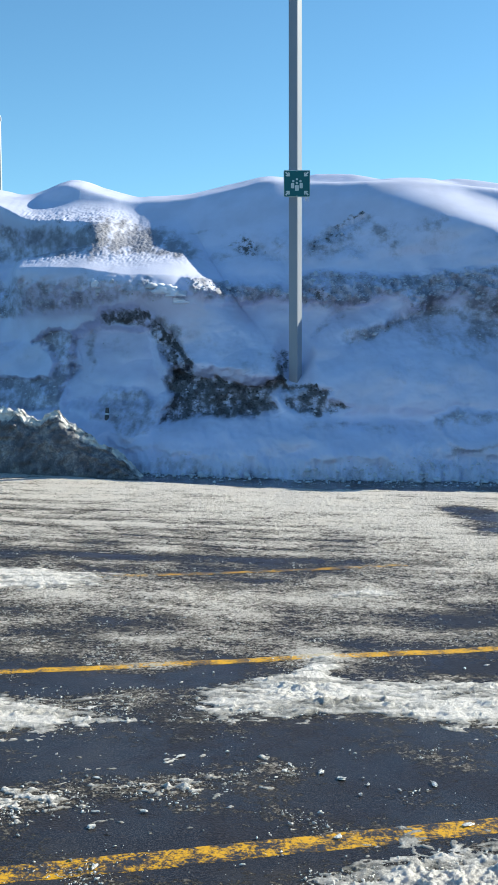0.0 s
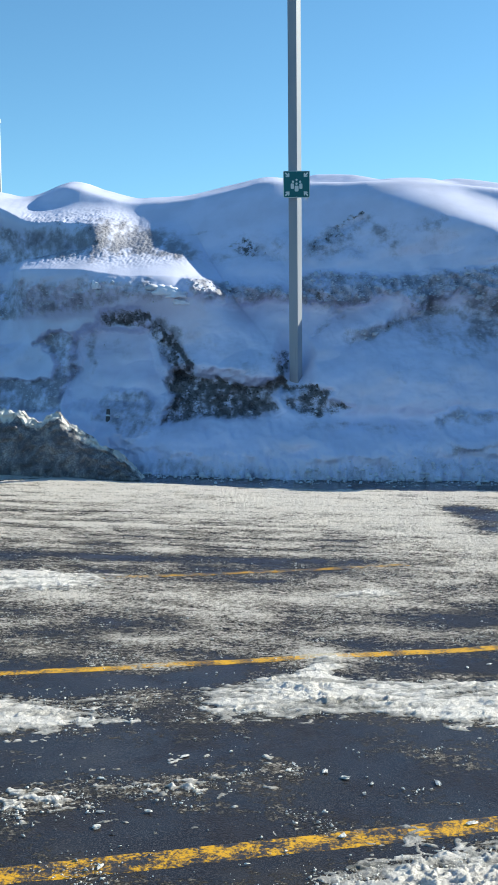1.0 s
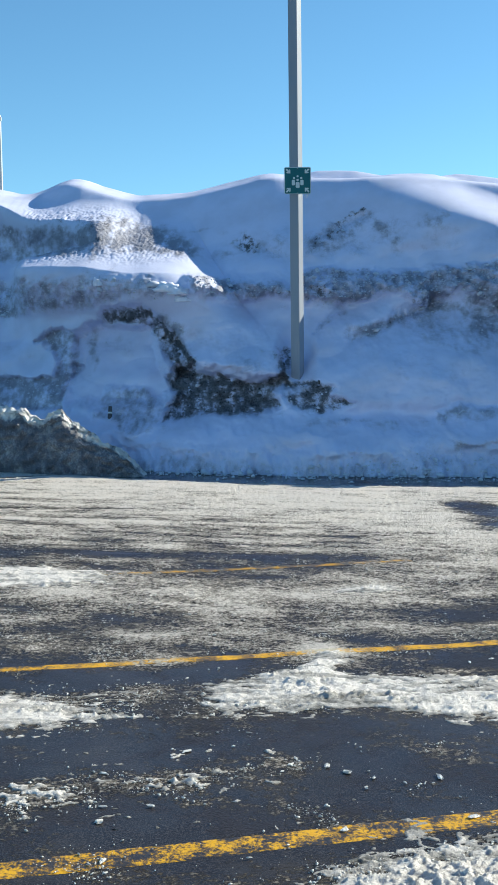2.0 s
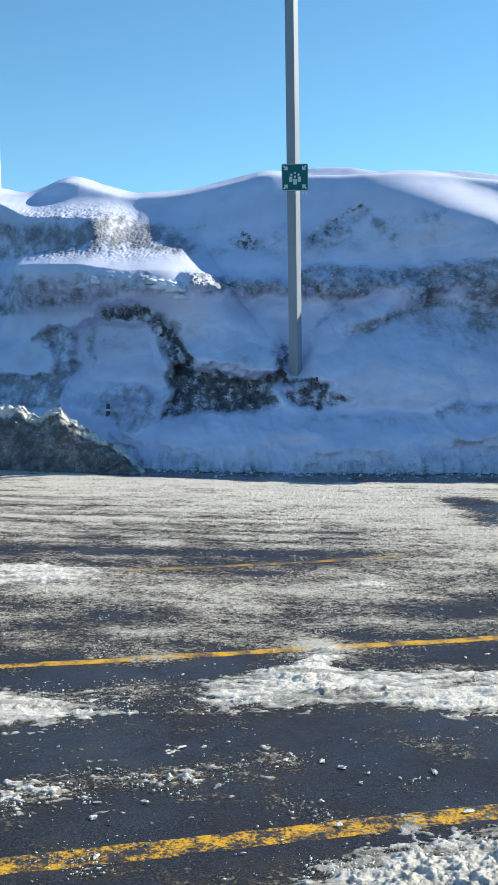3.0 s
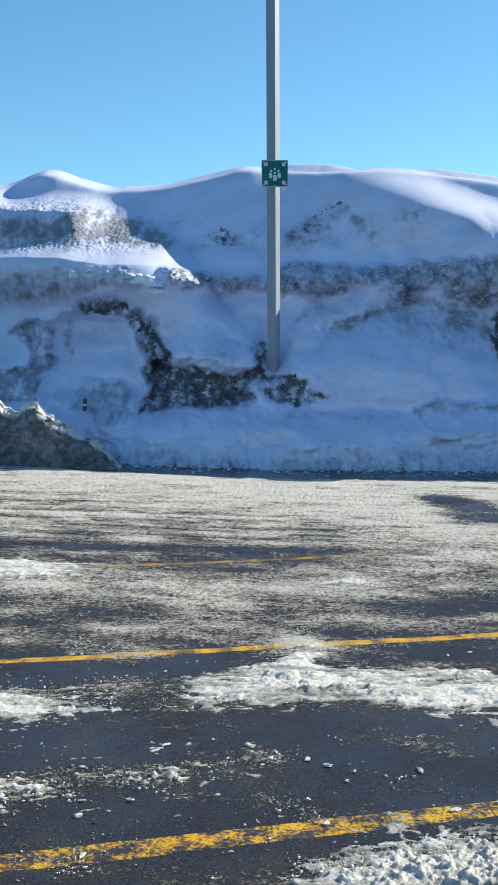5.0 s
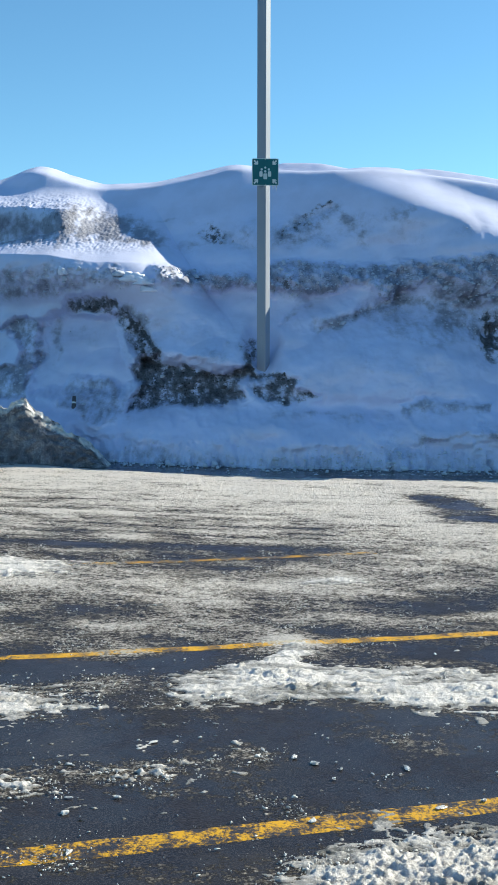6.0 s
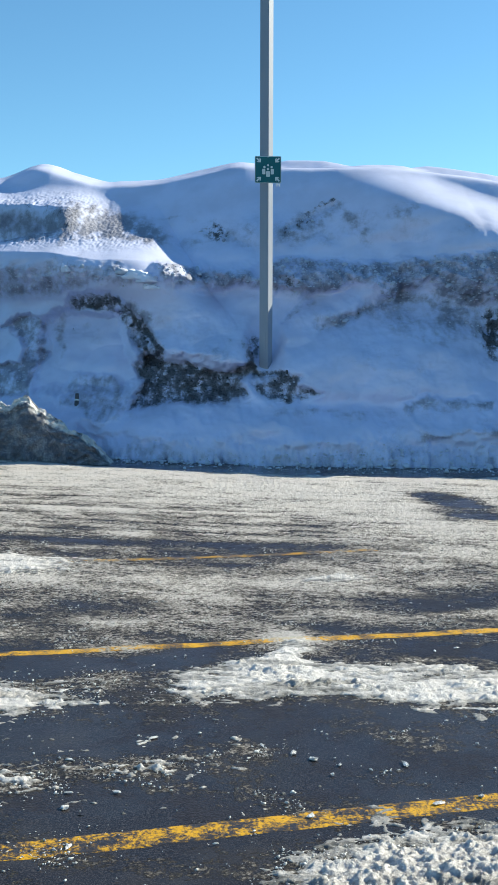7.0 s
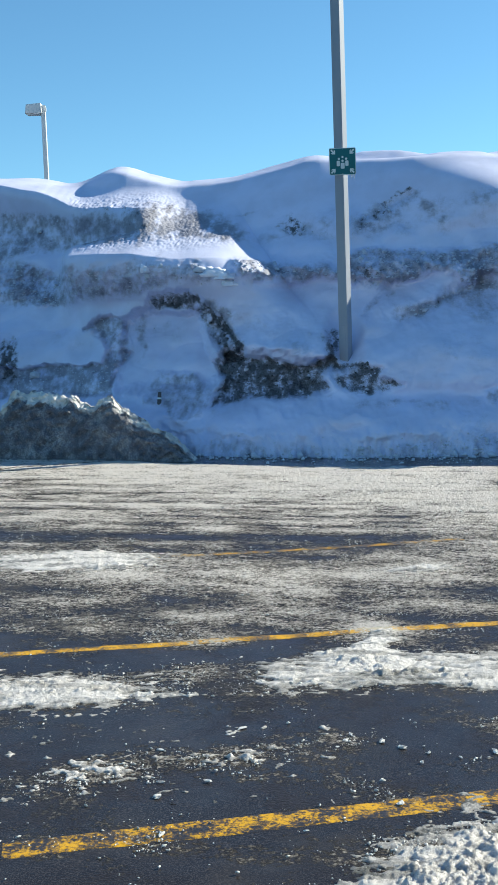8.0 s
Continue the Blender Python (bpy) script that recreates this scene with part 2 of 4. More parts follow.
SOIL, CLOD = earth_material(), clod_material()
GROUND, PAINT, SLUSH, ICE = ground_material(), paint_material(), slush_material(), ice_material()
def pole_material():
    n = Nodes("grey pole paint")
    col = n.mix(n.span(n.noise(1.5, 5, 0.65, n.stretch((1, 1, 0.3))), 0.35, 0.7), (0.26, 0.28, 0.335), (0.30, 0.32, 0.375))
    return n.done(col, n.span(n.noise(20, 3), 0.3, 0.7, 0.46, 0.54), normal=n.bump(n.noise(60, 3), 0.1, 0.002), Specular_IOR_Level=0.4)


POLE_GREY = pole_material()
LAMP_GREY = painted_metal("pale lamp paint", (0.55, 0.56, 0.56), (0.62, 0.63, 0.63))
STEEL = painted_metal("galvanised steel", (0.45, 0.46, 0.47), (0.6, 0.6, 0.6), 0.4, 0.9)
TEAL = painted_metal("teal sign sheeting", (0.0, 0.105, 0.125), (0.002, 0.125, 0.145), 0.4)
WHITE = painted_metal("white sign sheeting", (0.62, 0.68, 0.68), (0.7, 0.74, 0.74), 0.45)
LENS = painted_metal("lamp glass", (0.5, 0.52, 0.54), (0.56, 0.58, 0.6), 0.2)


# ---- ground ----
def ice_cover(x, y):
    """How much ice and slush lies on the asphalt; 0 bare, 1 crusted."""
    v = y + 0.26 * x                                   # across the plough's way
    c = 0.11 + 0.33 * step(5.95, 6.5, y) + 0.23 * step(8.7, 9.8, v) + 0.08 * step(10.5, 13.0, v) + 0.36 * step(9.8, 12.6, y + 0.9 * x)
    # crusts and grey films of the middle ground
    c = c + 0.70 * blob(x, y, -1.72, 8.40, 0.62, 0.36, -8) + 0.30 * blob(x, y, -1.3, 7.85, 0.8, 0.25)
    c = c + 0.34 * blob(x, y, 0.25, 7.70, 1.5, 0.45, 3) + 0.55 * blob(x, y, 0.80, 7.75, 0.28, 0.13) + 0.34 * blob(x, y, 1.9, 8.4, 1.0, 0.55)
    c = c + 0.30 * blob(x, y, 0.1, 7.15, 0.8, 0.22, 4) + 0.34 * blob(x, y, -0.2, 6.62, 0.7, 0.16, 4) + 0.30 * blob(x, y, -1.5, 7.0, 0.35, 0.16)
    c = c + 0.22 * blob(x, y, -0.4, 6.3, 0.7, 0.25, 8) + 0.30 * blob(x, y, 1.5, 6.75, 0.8, 0.10, 6)
    # round the middle line
    c = c + 0.9 * blob(x, y, 0.40, 6.10, 0.18, 0.26) + 0.55 * blob(x, y, -0.55, 6.01, 0.26, 0.12, 10) + 0.5 * stroke(x, y, 0.0, 5.45, 2.6, 5.25, 0.34)
    c = c + 0.62 * blob(x, y, -1.15, 5.22, 0.50, 0.24, 4) + 0.45 * blob(x, y, -0.62, 5.42, 0.26, 0.16, 15) + 0.35 * blob(x, y, 1.1, 5.75, 0.35, 0.08, 4) - 0.25 * blob(x, y, -0.8, 5.68, 0.5, 0.12, 8)
    # crumbs near the first line
    c = c + 0.42 * blob(x, y, -0.85, 4.18, 0.24, 0.15, 8) + 0.40 * blob(x, y, -0.30, 4.32, 0.30, 0.15, 10) + 0.30 * blob(x, y, 0.12, 4.48, 0.10, 0.14)
    c = c - 0.30 * blob(x, y, -0.62, 3.95, 0.24, 0.16) + 0.22 * blob(x, y, -0.2, 4.08, 0.15, 0.07) + 0.28 * blob(x, y, 0.0, 3.78, 0.3, 0.06, 12)
    c = c + 0.60 * blob(x, y, 0.75, 3.45, 0.55, 0.34, 8)
    # bare wet asphalt
    c = c - 1.5 * blob(x, y, 2.42, 11.6, 0.30, 0.75, 12) - 1.4 * blob(x, y, 2.55, 10.55, 0.45, 0.22, -18)
    c = c - 0.34 * stroke(x, y, -3.0, 9.70, 0.8, 8.95, 0.16) - 0.30 * blob(x, y, 1.55, 7.15, 0.7, 0.22, 6) - 0.25 * blob(x, y, -1.0, 6.95, 0.6, 0.18, 4) - 0.22 * blob(x, y, 0.1, 8.25, 0.35, 0.12, 4)
    # one pale streak, then a thin darker line at the far left
    c = c + 0.55 * stroke(x, y, -3.6, 11.72, -1.0, 11.05, 0.11) - 0.9 * stroke(x, y, -4.6, 14.7, -2.5, 15.55, 0.045)
    # bare strip along the bank foot, cut to its shadow edge to darken that shade
    c = c - 1.4 * step(14.10, 14.35, y + 0.36 * x - 0.05 * np.minimum(x * x, 16) + 0.12 * grad_noise(x * 2.5, y, 15))
    c = c + (0.05 + 0.20 * step(8.0, 9.8, y)) * fbm(x * 0.6, v * 4.6, 5, 3, 0.78) + 0.24 * fbm(x * 1.9, v * 2.8, 5, 11, 0.66)
    return np.clip(c, 0, 1.3)


def ground_z(x, y, c):
    """Small waves of the asphalt and the granular crust on it."""
    crust = np.clip(c - 0.34, 0, 0.8)
    grain = np.clip(0.5 + 0.9 * fbm(x * 27, y * 17, 3, 8, 0.7), 0, 1.6)
    return 0.004 * fbm(x * 2, y * 2, 3, 5) + crust * (0.006 + 0.013 * grain * (0.5 + 0.5 * step(6.0, 9.0, y)))


def graded(a, b, n, power):
    return a + (b - a) * np.linspace(0, 1, n) ** power


gu = np.concatenate([[-600, -150, -40, -10, -3, -1.4], np.linspace(-1, 1, 600), [1.4, 3, 10, 40, 150, 600]])
gy = np.concatenate([[-900, -300, -90, -30, -10, -3, 0.5], graded(2.6, 17.5, 640, 1.35), [19, 22, 27, 40, 90, 300, 900, 2500]])
U, Y = np.meshgrid(gu, gy)
X = U * (0.30 * np.clip(Y, 2.6, 30) + 0.45)
near = (np.abs(U) < 1.3) & (Y > 2.5) & (Y < 18)
ICEV = np.where(near, ice_cover(X, Y), 0.15)
Z = np.where(near, ground_z(X, Y, ICEV), 0.0)
ground_mesh = sheet("ground", np.stack([X, Y, Z], -1), attrs={"ice": ICEV})
ground_mesh.materials.append(GROUND)
tagged(new("ground", ground_mesh), "wet black asphalt parking lot with melting ice film", "parking lot", kind="structure")


def parking_line(x0, y0, x1, y1, width, worn0, worn1, label):
    """A painted strip between two points of the asphalt, following its small waves."""
    n = max(2, int(math.hypot(x1 - x0, y1 - y0) / 0.02))
    s, w = np.linspace(0, 1, n), np.linspace(-0.5, 0.5, 13) * width
    S, W = np.meshgrid(s, w)
    length = math.hypot(x1 - x0, y1 - y0)
    nx, ny = -(y1 - y0) / length, (x1 - x0) / length
    ragged = 1 + 0.06 * grad_noise(S * length * 9, np.sign(W) * 3.0, 21)
    px, py = x0 + S * (x1 - x0) + nx * W * ragged, y0 + S * (y1 - y0) + ny * W * ragged
    c = ice_cover(px, py)
    pz = 0.001 + ground_z(px, py, c) - 0.006 * step(0.44, 0.5, np.abs(W) / width)
    edge = 0.05 * (np.abs(W) / width * 2) ** 4
    me = sheet("parking_line", np.stack([px, py, pz], -1), attrs={"ice": c, "worn": worn0 + (worn1 - worn0) * S + edge})
    me.materials.append(PAINT)
    return tagged(new("parking_line", me), label, "road marking", "parking lines")


parking_line(-1.04, 3.498, 3.2, 4.44, 0.150, 0.07, 0.0, "worn yellow painted parking line on wet asphalt")
parking_line(-4.2, 5.44, 4.6, 6.84, 0.105, 0.03, 0.0, "yellow painted parking line partly under slush")
parking_line(-1.25, 8.41, 1.25, 8.86, 0.11, 0.08, 0.08, "faded yellow painted parking line under thin ice")


# ---- snow bank ----
# the crest's height along the bank
CREST = [(-6.98, 5.29), (-5.95, 5.08), (-5.28, 5.06), (-4.91, 4.99), (-4.43, 4.86), (-4.02, 4.92), (-3.55, 5.10), (-3.27, 5.13), (-2.73, 4.91), (-2.14, 4.71),
         (-1.05, 4.73), (-0.21, 4.88), (0.15, 4.95), (0.37, 5.0), (0.68, 4.92), (1.61, 4.86), (3.05, 4.80), (4.27, 4.59), (4.99, 4.43), (6.03, 4.23)]
PROFILE = [(0, 0), (0.03, 0.05), (0.17, 0.15), (0.27, 0.265), (0.47, 0.468), (0.66, 0.705), (0.79, 0.878), (0.845, 0.940), (0.90, 0.958), (1.0, 0.985), (1.15, 1.0), (1.4, 0.985), (1.8, 0.93), (2.6, 0.6), (3.4, -0.01)]


def foot_y(x):
    return 15.22 - 0.36 * x + 0.05 * np.minimum(x * x, 16) + 0.08 * grad_noise(x * 0.9, 0.5, 31)


def crest_y(x):
    return 20.9 - 0.34 * x


def crest_z(x):
    a, h = np.array(CREST).T
    return np.mean([np.interp(x + o, a, h) for o in (-0.16, -0.08, 0.0, 0.08, 0.16)], 0) * step(16, 9, np.abs(x))


def ledge(z, lip, rise, drop):
    """A shelf that grows outwards from lip + rise down to its lip, then falls back over drop."""
    grow = np.clip((lip + rise - z) / rise, 0, 1)
    return grow * grow * (1.6 - 0.6 * grow) * step(lip - drop, lip - 0.02, z)


def bank_relief(x0, z0):
    """How far the face stands out (metres), how dirty, broken and old it is."""
    smooth = 0.24 * fbm(x0 * 0.5, z0 * 0.9, 3, 41) + 0.05 * fbm(x0 * 1.3 + 0.5 * z0, z0 * 2.0 - 0.7 * x0, 3, 42) + 0.16 * np.abs(grad_noise(x0 * 0.8 + 0.5 * z0, z0 * 1.4 - 0.5 * x0, 43))
    d = smooth * (1 - 0.92 * step(3.2, 3.9, z0))
    wob = fbm(x0 * 2.3, z0 * 2.3, 3, 44)
    x, z = x0 + 0.07 * wob + 0.02 * fbm(x0 * 9, z0 * 9, 2, 49), z0 + 0.06 * fbm(x0 * 2.0, z0 * 2.6, 3, 45) + 0.02 * fbm(x0 * 8, z0 * 10, 2, 39)
    f = fbm(x0 * 3.1, z0 * 3.1, 4, 70)
    g = fbm(x0 * 8, z0 * 8, 4, 74, 0.65)
    # the sunlit ramp under the saddle, with its long tongue
    sway = grad_noise(x0 * 1.3, z0 * 1.3, 47)
    xr, zr = x0 + 0.06 * sway, z0 + 0.04 * sway
    edge = -1.08 + (4.0 - zr) * 0.62
    start = -2.75 - 1.25 * step(3.52, 3.22, zr)
    right = 1 - (1 - np.clip((edge - xr) / 1.6, 0, 1)) ** 2
    lip = 2.98 - 0.10 * np.clip(x0 + 2.2, -1, 2)
    ramp = ledge(zr, lip, 1.45, 1.2) * step(start - 0.35, start + 0.25, xr) * right ** 0.8
    d = d * (1 - 0.8 * np.clip(ramp * 3, 0, 1)) + 1.65 * ramp
    # the grit-covered rim above its far side
    rim_z = np.mean([np.interp(x0 + o, [-6.2, -5.0, -4.5, -4.1, -3.4, -2.7, -2.3], [4.75, 4.55, 4.40, 4.12, 3.98, 3.96, 3.90]) for o in (-0.3, -0.15, 0.0, 0.15, 0.3)], 0)
    rim = ledge(zr, rim_z, 0.55, 0.8) * step(-1.9, -2.6, x0)
    d = d + 0.80 * rim
    # shoulder that catches the sun further along
    sh_lip = 4.28 - 0.45 * np.clip(x0 - 2.0, 0, 3.2)
    d = d + 0.95 * step(sh_lip + 0.85, sh_lip - 0.05, z0) * step(sh_lip - 1.6, sh_lip - 0.05, z0) * step(0.4, 4.8, x0)
    # drifts that bulge between the seams
    d = d + 0.34 * ledge(z, 1.50 - 0.12 * (x + 0.3), 0.75, 0.22) * step(-1.35, -0.95, x) * step(0.62, 0.35, x) + 0.10 * blob(x, z, -0.35, 1.8, 0.85, 0.42, -6, 3) + 0.26 * blob(x, z, 2.3, 1.40, 1.3, 0.5, 8, 3) + 0.22 * ledge(z, 2.66 + 0.05 * wob, 0.35, 0.30) * step(-1.1, -0.7, x) + 0.24 * ledge(z, 0.52 + 0.08 * wob, 0.30, 0.40)
    seam = zone(x, z, [(-1.36, 1.32), (-1.16, 1.40), (-0.53, 1.30), (0.08, 1.21), (0.5, 1.40), (0.62, 1.15), (0.31, 1.09), (0.42, 0.89), (0.24, 0.78), (-0.77, 0.75), (-1.28, 0.65), (-1.22, 1.05)])
    seam2 = zone(x, z, [(0.50, 1.20), (0.83, 1.27), (1.23, 1.18), (1.17, 1.04), (1.46, 0.93), (0.97, 0.80), (0.55, 0.88), (0.50, 1.0)])
    arch = zone(x, z, [(-2.47, 2.14), (-2.38, 2.40), (-1.65, 2.41), (-1.39, 2.13), (-0.95, 1.67), (-0.78, 1.37), (-1.15, 1.32), (-1.28, 1.56), (-1.57, 2.0), (-1.98, 2.21)])
    niche = zone(x, z, [(-2.92, 2.02), (-2.45, 2.14), (-1.58, 2.06), (-1.45, 1.56), (-1.22, 1.13), (-1.48, 0.92), (-2.92, 0.85), (-3.02, 1.11), (-2.83, 1.56)], 0.10)
    wall = zone(x, z, [(-3.60, 1.93), (-3.13, 2.12), (-2.86, 1.95), (-2.80, 1.47), (-3.0, 1.11), (-2.98, 0.81), (-5.2, 0.75), (-5.2, 1.30), (-4.08, 1.28), (-3.19, 1.27), (-3.14, 1.56)], 0.05)
    stump = zone(x, z, [(-2.41, 0.70), (-2.28, 1.12), (-1.68, 1.13), (-1.29, 0.76), (-1.44, 0.52), (-1.82, 0.48)])
    band = zone(x, z, [(-1.0, 2.84), (-0.29, 2.85), (0.63, 2.68), (0.72, 2.92), (1.44, 2.95), (2.3, 2.86), (3.83, 2.97), (5.4, 2.9), (5.4, 2.3), (3.7, 2.24), (3.1, 2.56), (2.58, 2.36), (2.19, 2.58), (1.58, 2.44), (1.14, 2.34), (0.62, 2.53), (-0.19, 2.5), (-0.85, 2.56)], 0.09)
    slab = zone(x, z, [(2.13, 2.06), (2.74, 2.36), (3.75, 2.48), (5.2, 2.3), (5.2, 1.8), (3.58, 1.67), (2.93, 1.57), (2.54, 1.8)], 0.10)
    crumbly = zone(x, z, [(-6.0, 3.5), (-4.44, 3.0), (-3.8, 2.94), (-1.55, 2.86), (-1.33, 2.59), (-2.48, 2.41), (-4.32, 2.33), (-6.0, 2.4)], 0.12)
    # the recess that the ramp keeps from the sun; only its colour is darkened
    hollow_shade = zone(x, z, [(-5.6, 4.2), (-4.2, 3.95), (-3.0, 3.86), (-2.75, 3.6), (-3.3, 3.42), (-4.0, 3.36), (-5.6, 3.3)], 0.12)
    plate = zone(x, z, [(2.56, 0.81), (2.98, 0.88), (3.8, 0.84), (3.8, 0.5), (3.35, 0.45), (2.78, 0.37)], 0.05)
    d = d - 0.34 * seam - 0.14 * seam2 - 0.20 * arch - 0.42 * niche - 0.22 * wall + 0.10 * stump
    d = d + 0.06 * plate - 0.04 * stroke(x, z, 2.5, 0.86, 3.6, 0.92, 0.05) + 0.07 * blob(x, z, 1.15, 0.62, 0.32, 0.12) + 0.07 * blob(x, z, 1.85, 0.64, 0.28, 0.12)
    d = d + band * (0.10 + 0.09 * ridged(x * 3, z * 4, 3, 60)) + 0.05 * crumbly * ridged(x0 * 2.2, z0 * 3, 3, 61)
    d = d - 0.10 * stroke(x, z, 1.55, 1.80, 2.75, 2.36, 0.09) + 0.12 * stroke(x, z, 1.3, 1.95, 2.6, 2.52, 0.14) - 0.07 * stroke(x, z, 1.0, 1.95, 1.4, 2.3, 0.05)
    d = d - 0.16 * blob(x, z, 4.05, 1.72, 0.22, 0.32) - 0.07 * stroke(x, z, 1.1, 3.5, 1.85, 3.85, 0.07) - 0.06 * blob(x, z, 0.0, 3.45, 0.3, 0.2)

    # a hollow where the pole stands
    w = blob(x0, z0, 0.66, 1.55, 0.24, 0.45, 0, 4)
    d = d * (1 - w) - 0.14 * w

    # old grey snow round the clean drifts; in the recess the grey is painted shade
    old = 0.62 * band + 0.22 * step(0.05, 0.5, fbm(x0 * 0.8 + 0.4 * z0, z0 * 1.3, 4, 77)) * step(4.2, 3.6, z0) + 0.62 * wall * (0.75 + 0.4 * step(-2.75, -3.05, x)) + 0.55 * stump + 0.38 * slab + 0.5 * crumbly + 0.62 * hollow_shade + 0.5 * seam2 + 1.05 * np.clip(ramp * 3.5, 0, 1) * step(3.12, 3.5, z)
    old = old + 0.75 * stroke(x, z, -1.42, 2.15, -0.95, 1.45, 0.17) + 0.6 * blob(x, z, -2.62, 1.75, 0.10, 0.4)
    old = old + 0.45 * stroke(x, z, 1.05, 3.40, 1.9, 3.82, 0.13) + 0.4 * blob(x, z, 0.0, 3.42, 0.45, 0.2) + 0.3 * stroke(x, z, 2.05, 3.85, 2.35, 3.30, 0.13) + 0.4 * blob(x, z, 2.9, 3.72, 0.28, 0.16) + 0.3 * blob(x, z, 1.35, 3.25, 0.3, 0.14, 30)
    # greyer along the diagonal grooves, the plate's edges and the low lumps
    old = old + 0.55 * stroke(x, z, 1.5, 1.85, 2.8, 2.40, 0.10) + 0.3 * stroke(x, z, 1.0, 1.95, 1.4, 2.3, 0.07) + 0.5 * plate * step(0.62, 0.8, z) + 0.35 * stroke(x, z, 2.75, 0.38, 3.8, 0.5, 0.07) + 0.4 * stroke(x, z, 0.8, 0.70, 2.0, 0.62, 0.07)
    old = old + 0.40 * step(0.34, 0.06, z0 + 0.1 * f)
    old = np.clip(old * (0.95 + 0.55 * f + 0.45 * g) + 0.10 * step(0.1, 0.9, fbm(x0 * 1.1, z0 * 1.7, 4, 71)) * step(4.0, 3.3, z0), 0, 1)
    dirt = (0.66 * seam + 0.52 * seam2 + 0.42 * arch) * (1.0 + 0.35 * f + 0.55 * g) + 0.30 * np.clip(f + 0.6 * g, 0, 1) * old
    dirt = dirt + 0.28 * stroke(x, z, -2.35, 2.26, -1.55, 2.28, 0.06) * (1 + g) + 0.35 * stroke(x, z, -1.45, 2.10, -0.88, 1.50, 0.06) * (1 + g)
    dirt = dirt + 0.55 * blob(x, z, -0.02, 3.45, 0.20, 0.15, -30) * (1 + 1.4 * g) + 0.34 * stroke(x, z, 1.05, 3.45, 1.55, 3.66, 0.05) * (1 + 1.3 * g) + 0.38 * stroke(x, z, 1.5, 3.75, 1.85, 3.98, 0.05) * (1 + g) + 0.25 * blob(x, z, -0.9, 3.75, 0.25, 0.05, 10)
    dirt = dirt + 0.22 * stroke(x, z, 1.8, 1.95, 2.6, 2.34, 0.05) + 0.85 * blob(x, z, 4.05, 1.75, 0.20, 0.32) * (1 + g) + 0.40 * blob(x, z, 1.1, 2.55, 0.25, 0.16) * (1 + g) + 0.3 * blob(x, z, 2.55, 2.4, 0.25, 0.06, -10) * (1 + g)
    dirt = dirt + 0.55 * blob(x, z, 0.47, 1.52, 0.14, 0.20) * (1 + 0.8 * g)
    dirt = dirt + 0.13 * rim * step(-4.4, -3.4, x0) * step(4.25, 4.0, z0) * (1 + 1.5 * g) + 0.13 * np.clip(ramp * 3, 0, 1) * step(3.2, 3.7, z0) * (1 + 1.2 * g) + 0.16 * step(0.14, 0.03, z0) * (1 + g)
    dirt = dirt + 0.8 * blob(x, z, -5.02, 1.4, 0.16, 0.34) * (1 + g)
    dirt = dirt * (1 - 0.85 * blob(x, z, 0.62, 1.11, 0.24, 0.07))
    sunny = np.clip(ramp * 3 + 1.5 * rim * step(-4.4, -3.6, x0), 0, 1) * step(3.0, 3.35, zr)
    foot = step(0.30, 0.05, z0) * (0.5 + 0.5 * step(0.5, 2.2, x0))
    coarse = np.clip(1.0 * dirt + 0.40 * old + 0.5 * band + 0.6 * foot + 0.2 * crumbly, 0, 1)
    grain = np.maximum(coarse, 0.25 * sunny)
    coarse = coarse * (1 - 0.85 * np.clip(sunny + 4 * ramp * step(2.8, 2.95, z0), 0, 1))
    d = d + coarse * (0.035 * fbm(x0 * 9, z0 * 9, 4, 80) + 0.035 * (0.5 - cells(x0 * 11, z0 * 11, 81)))
    return d, np.clip(dirt, 0, 1), coarse, old, grain, sunny


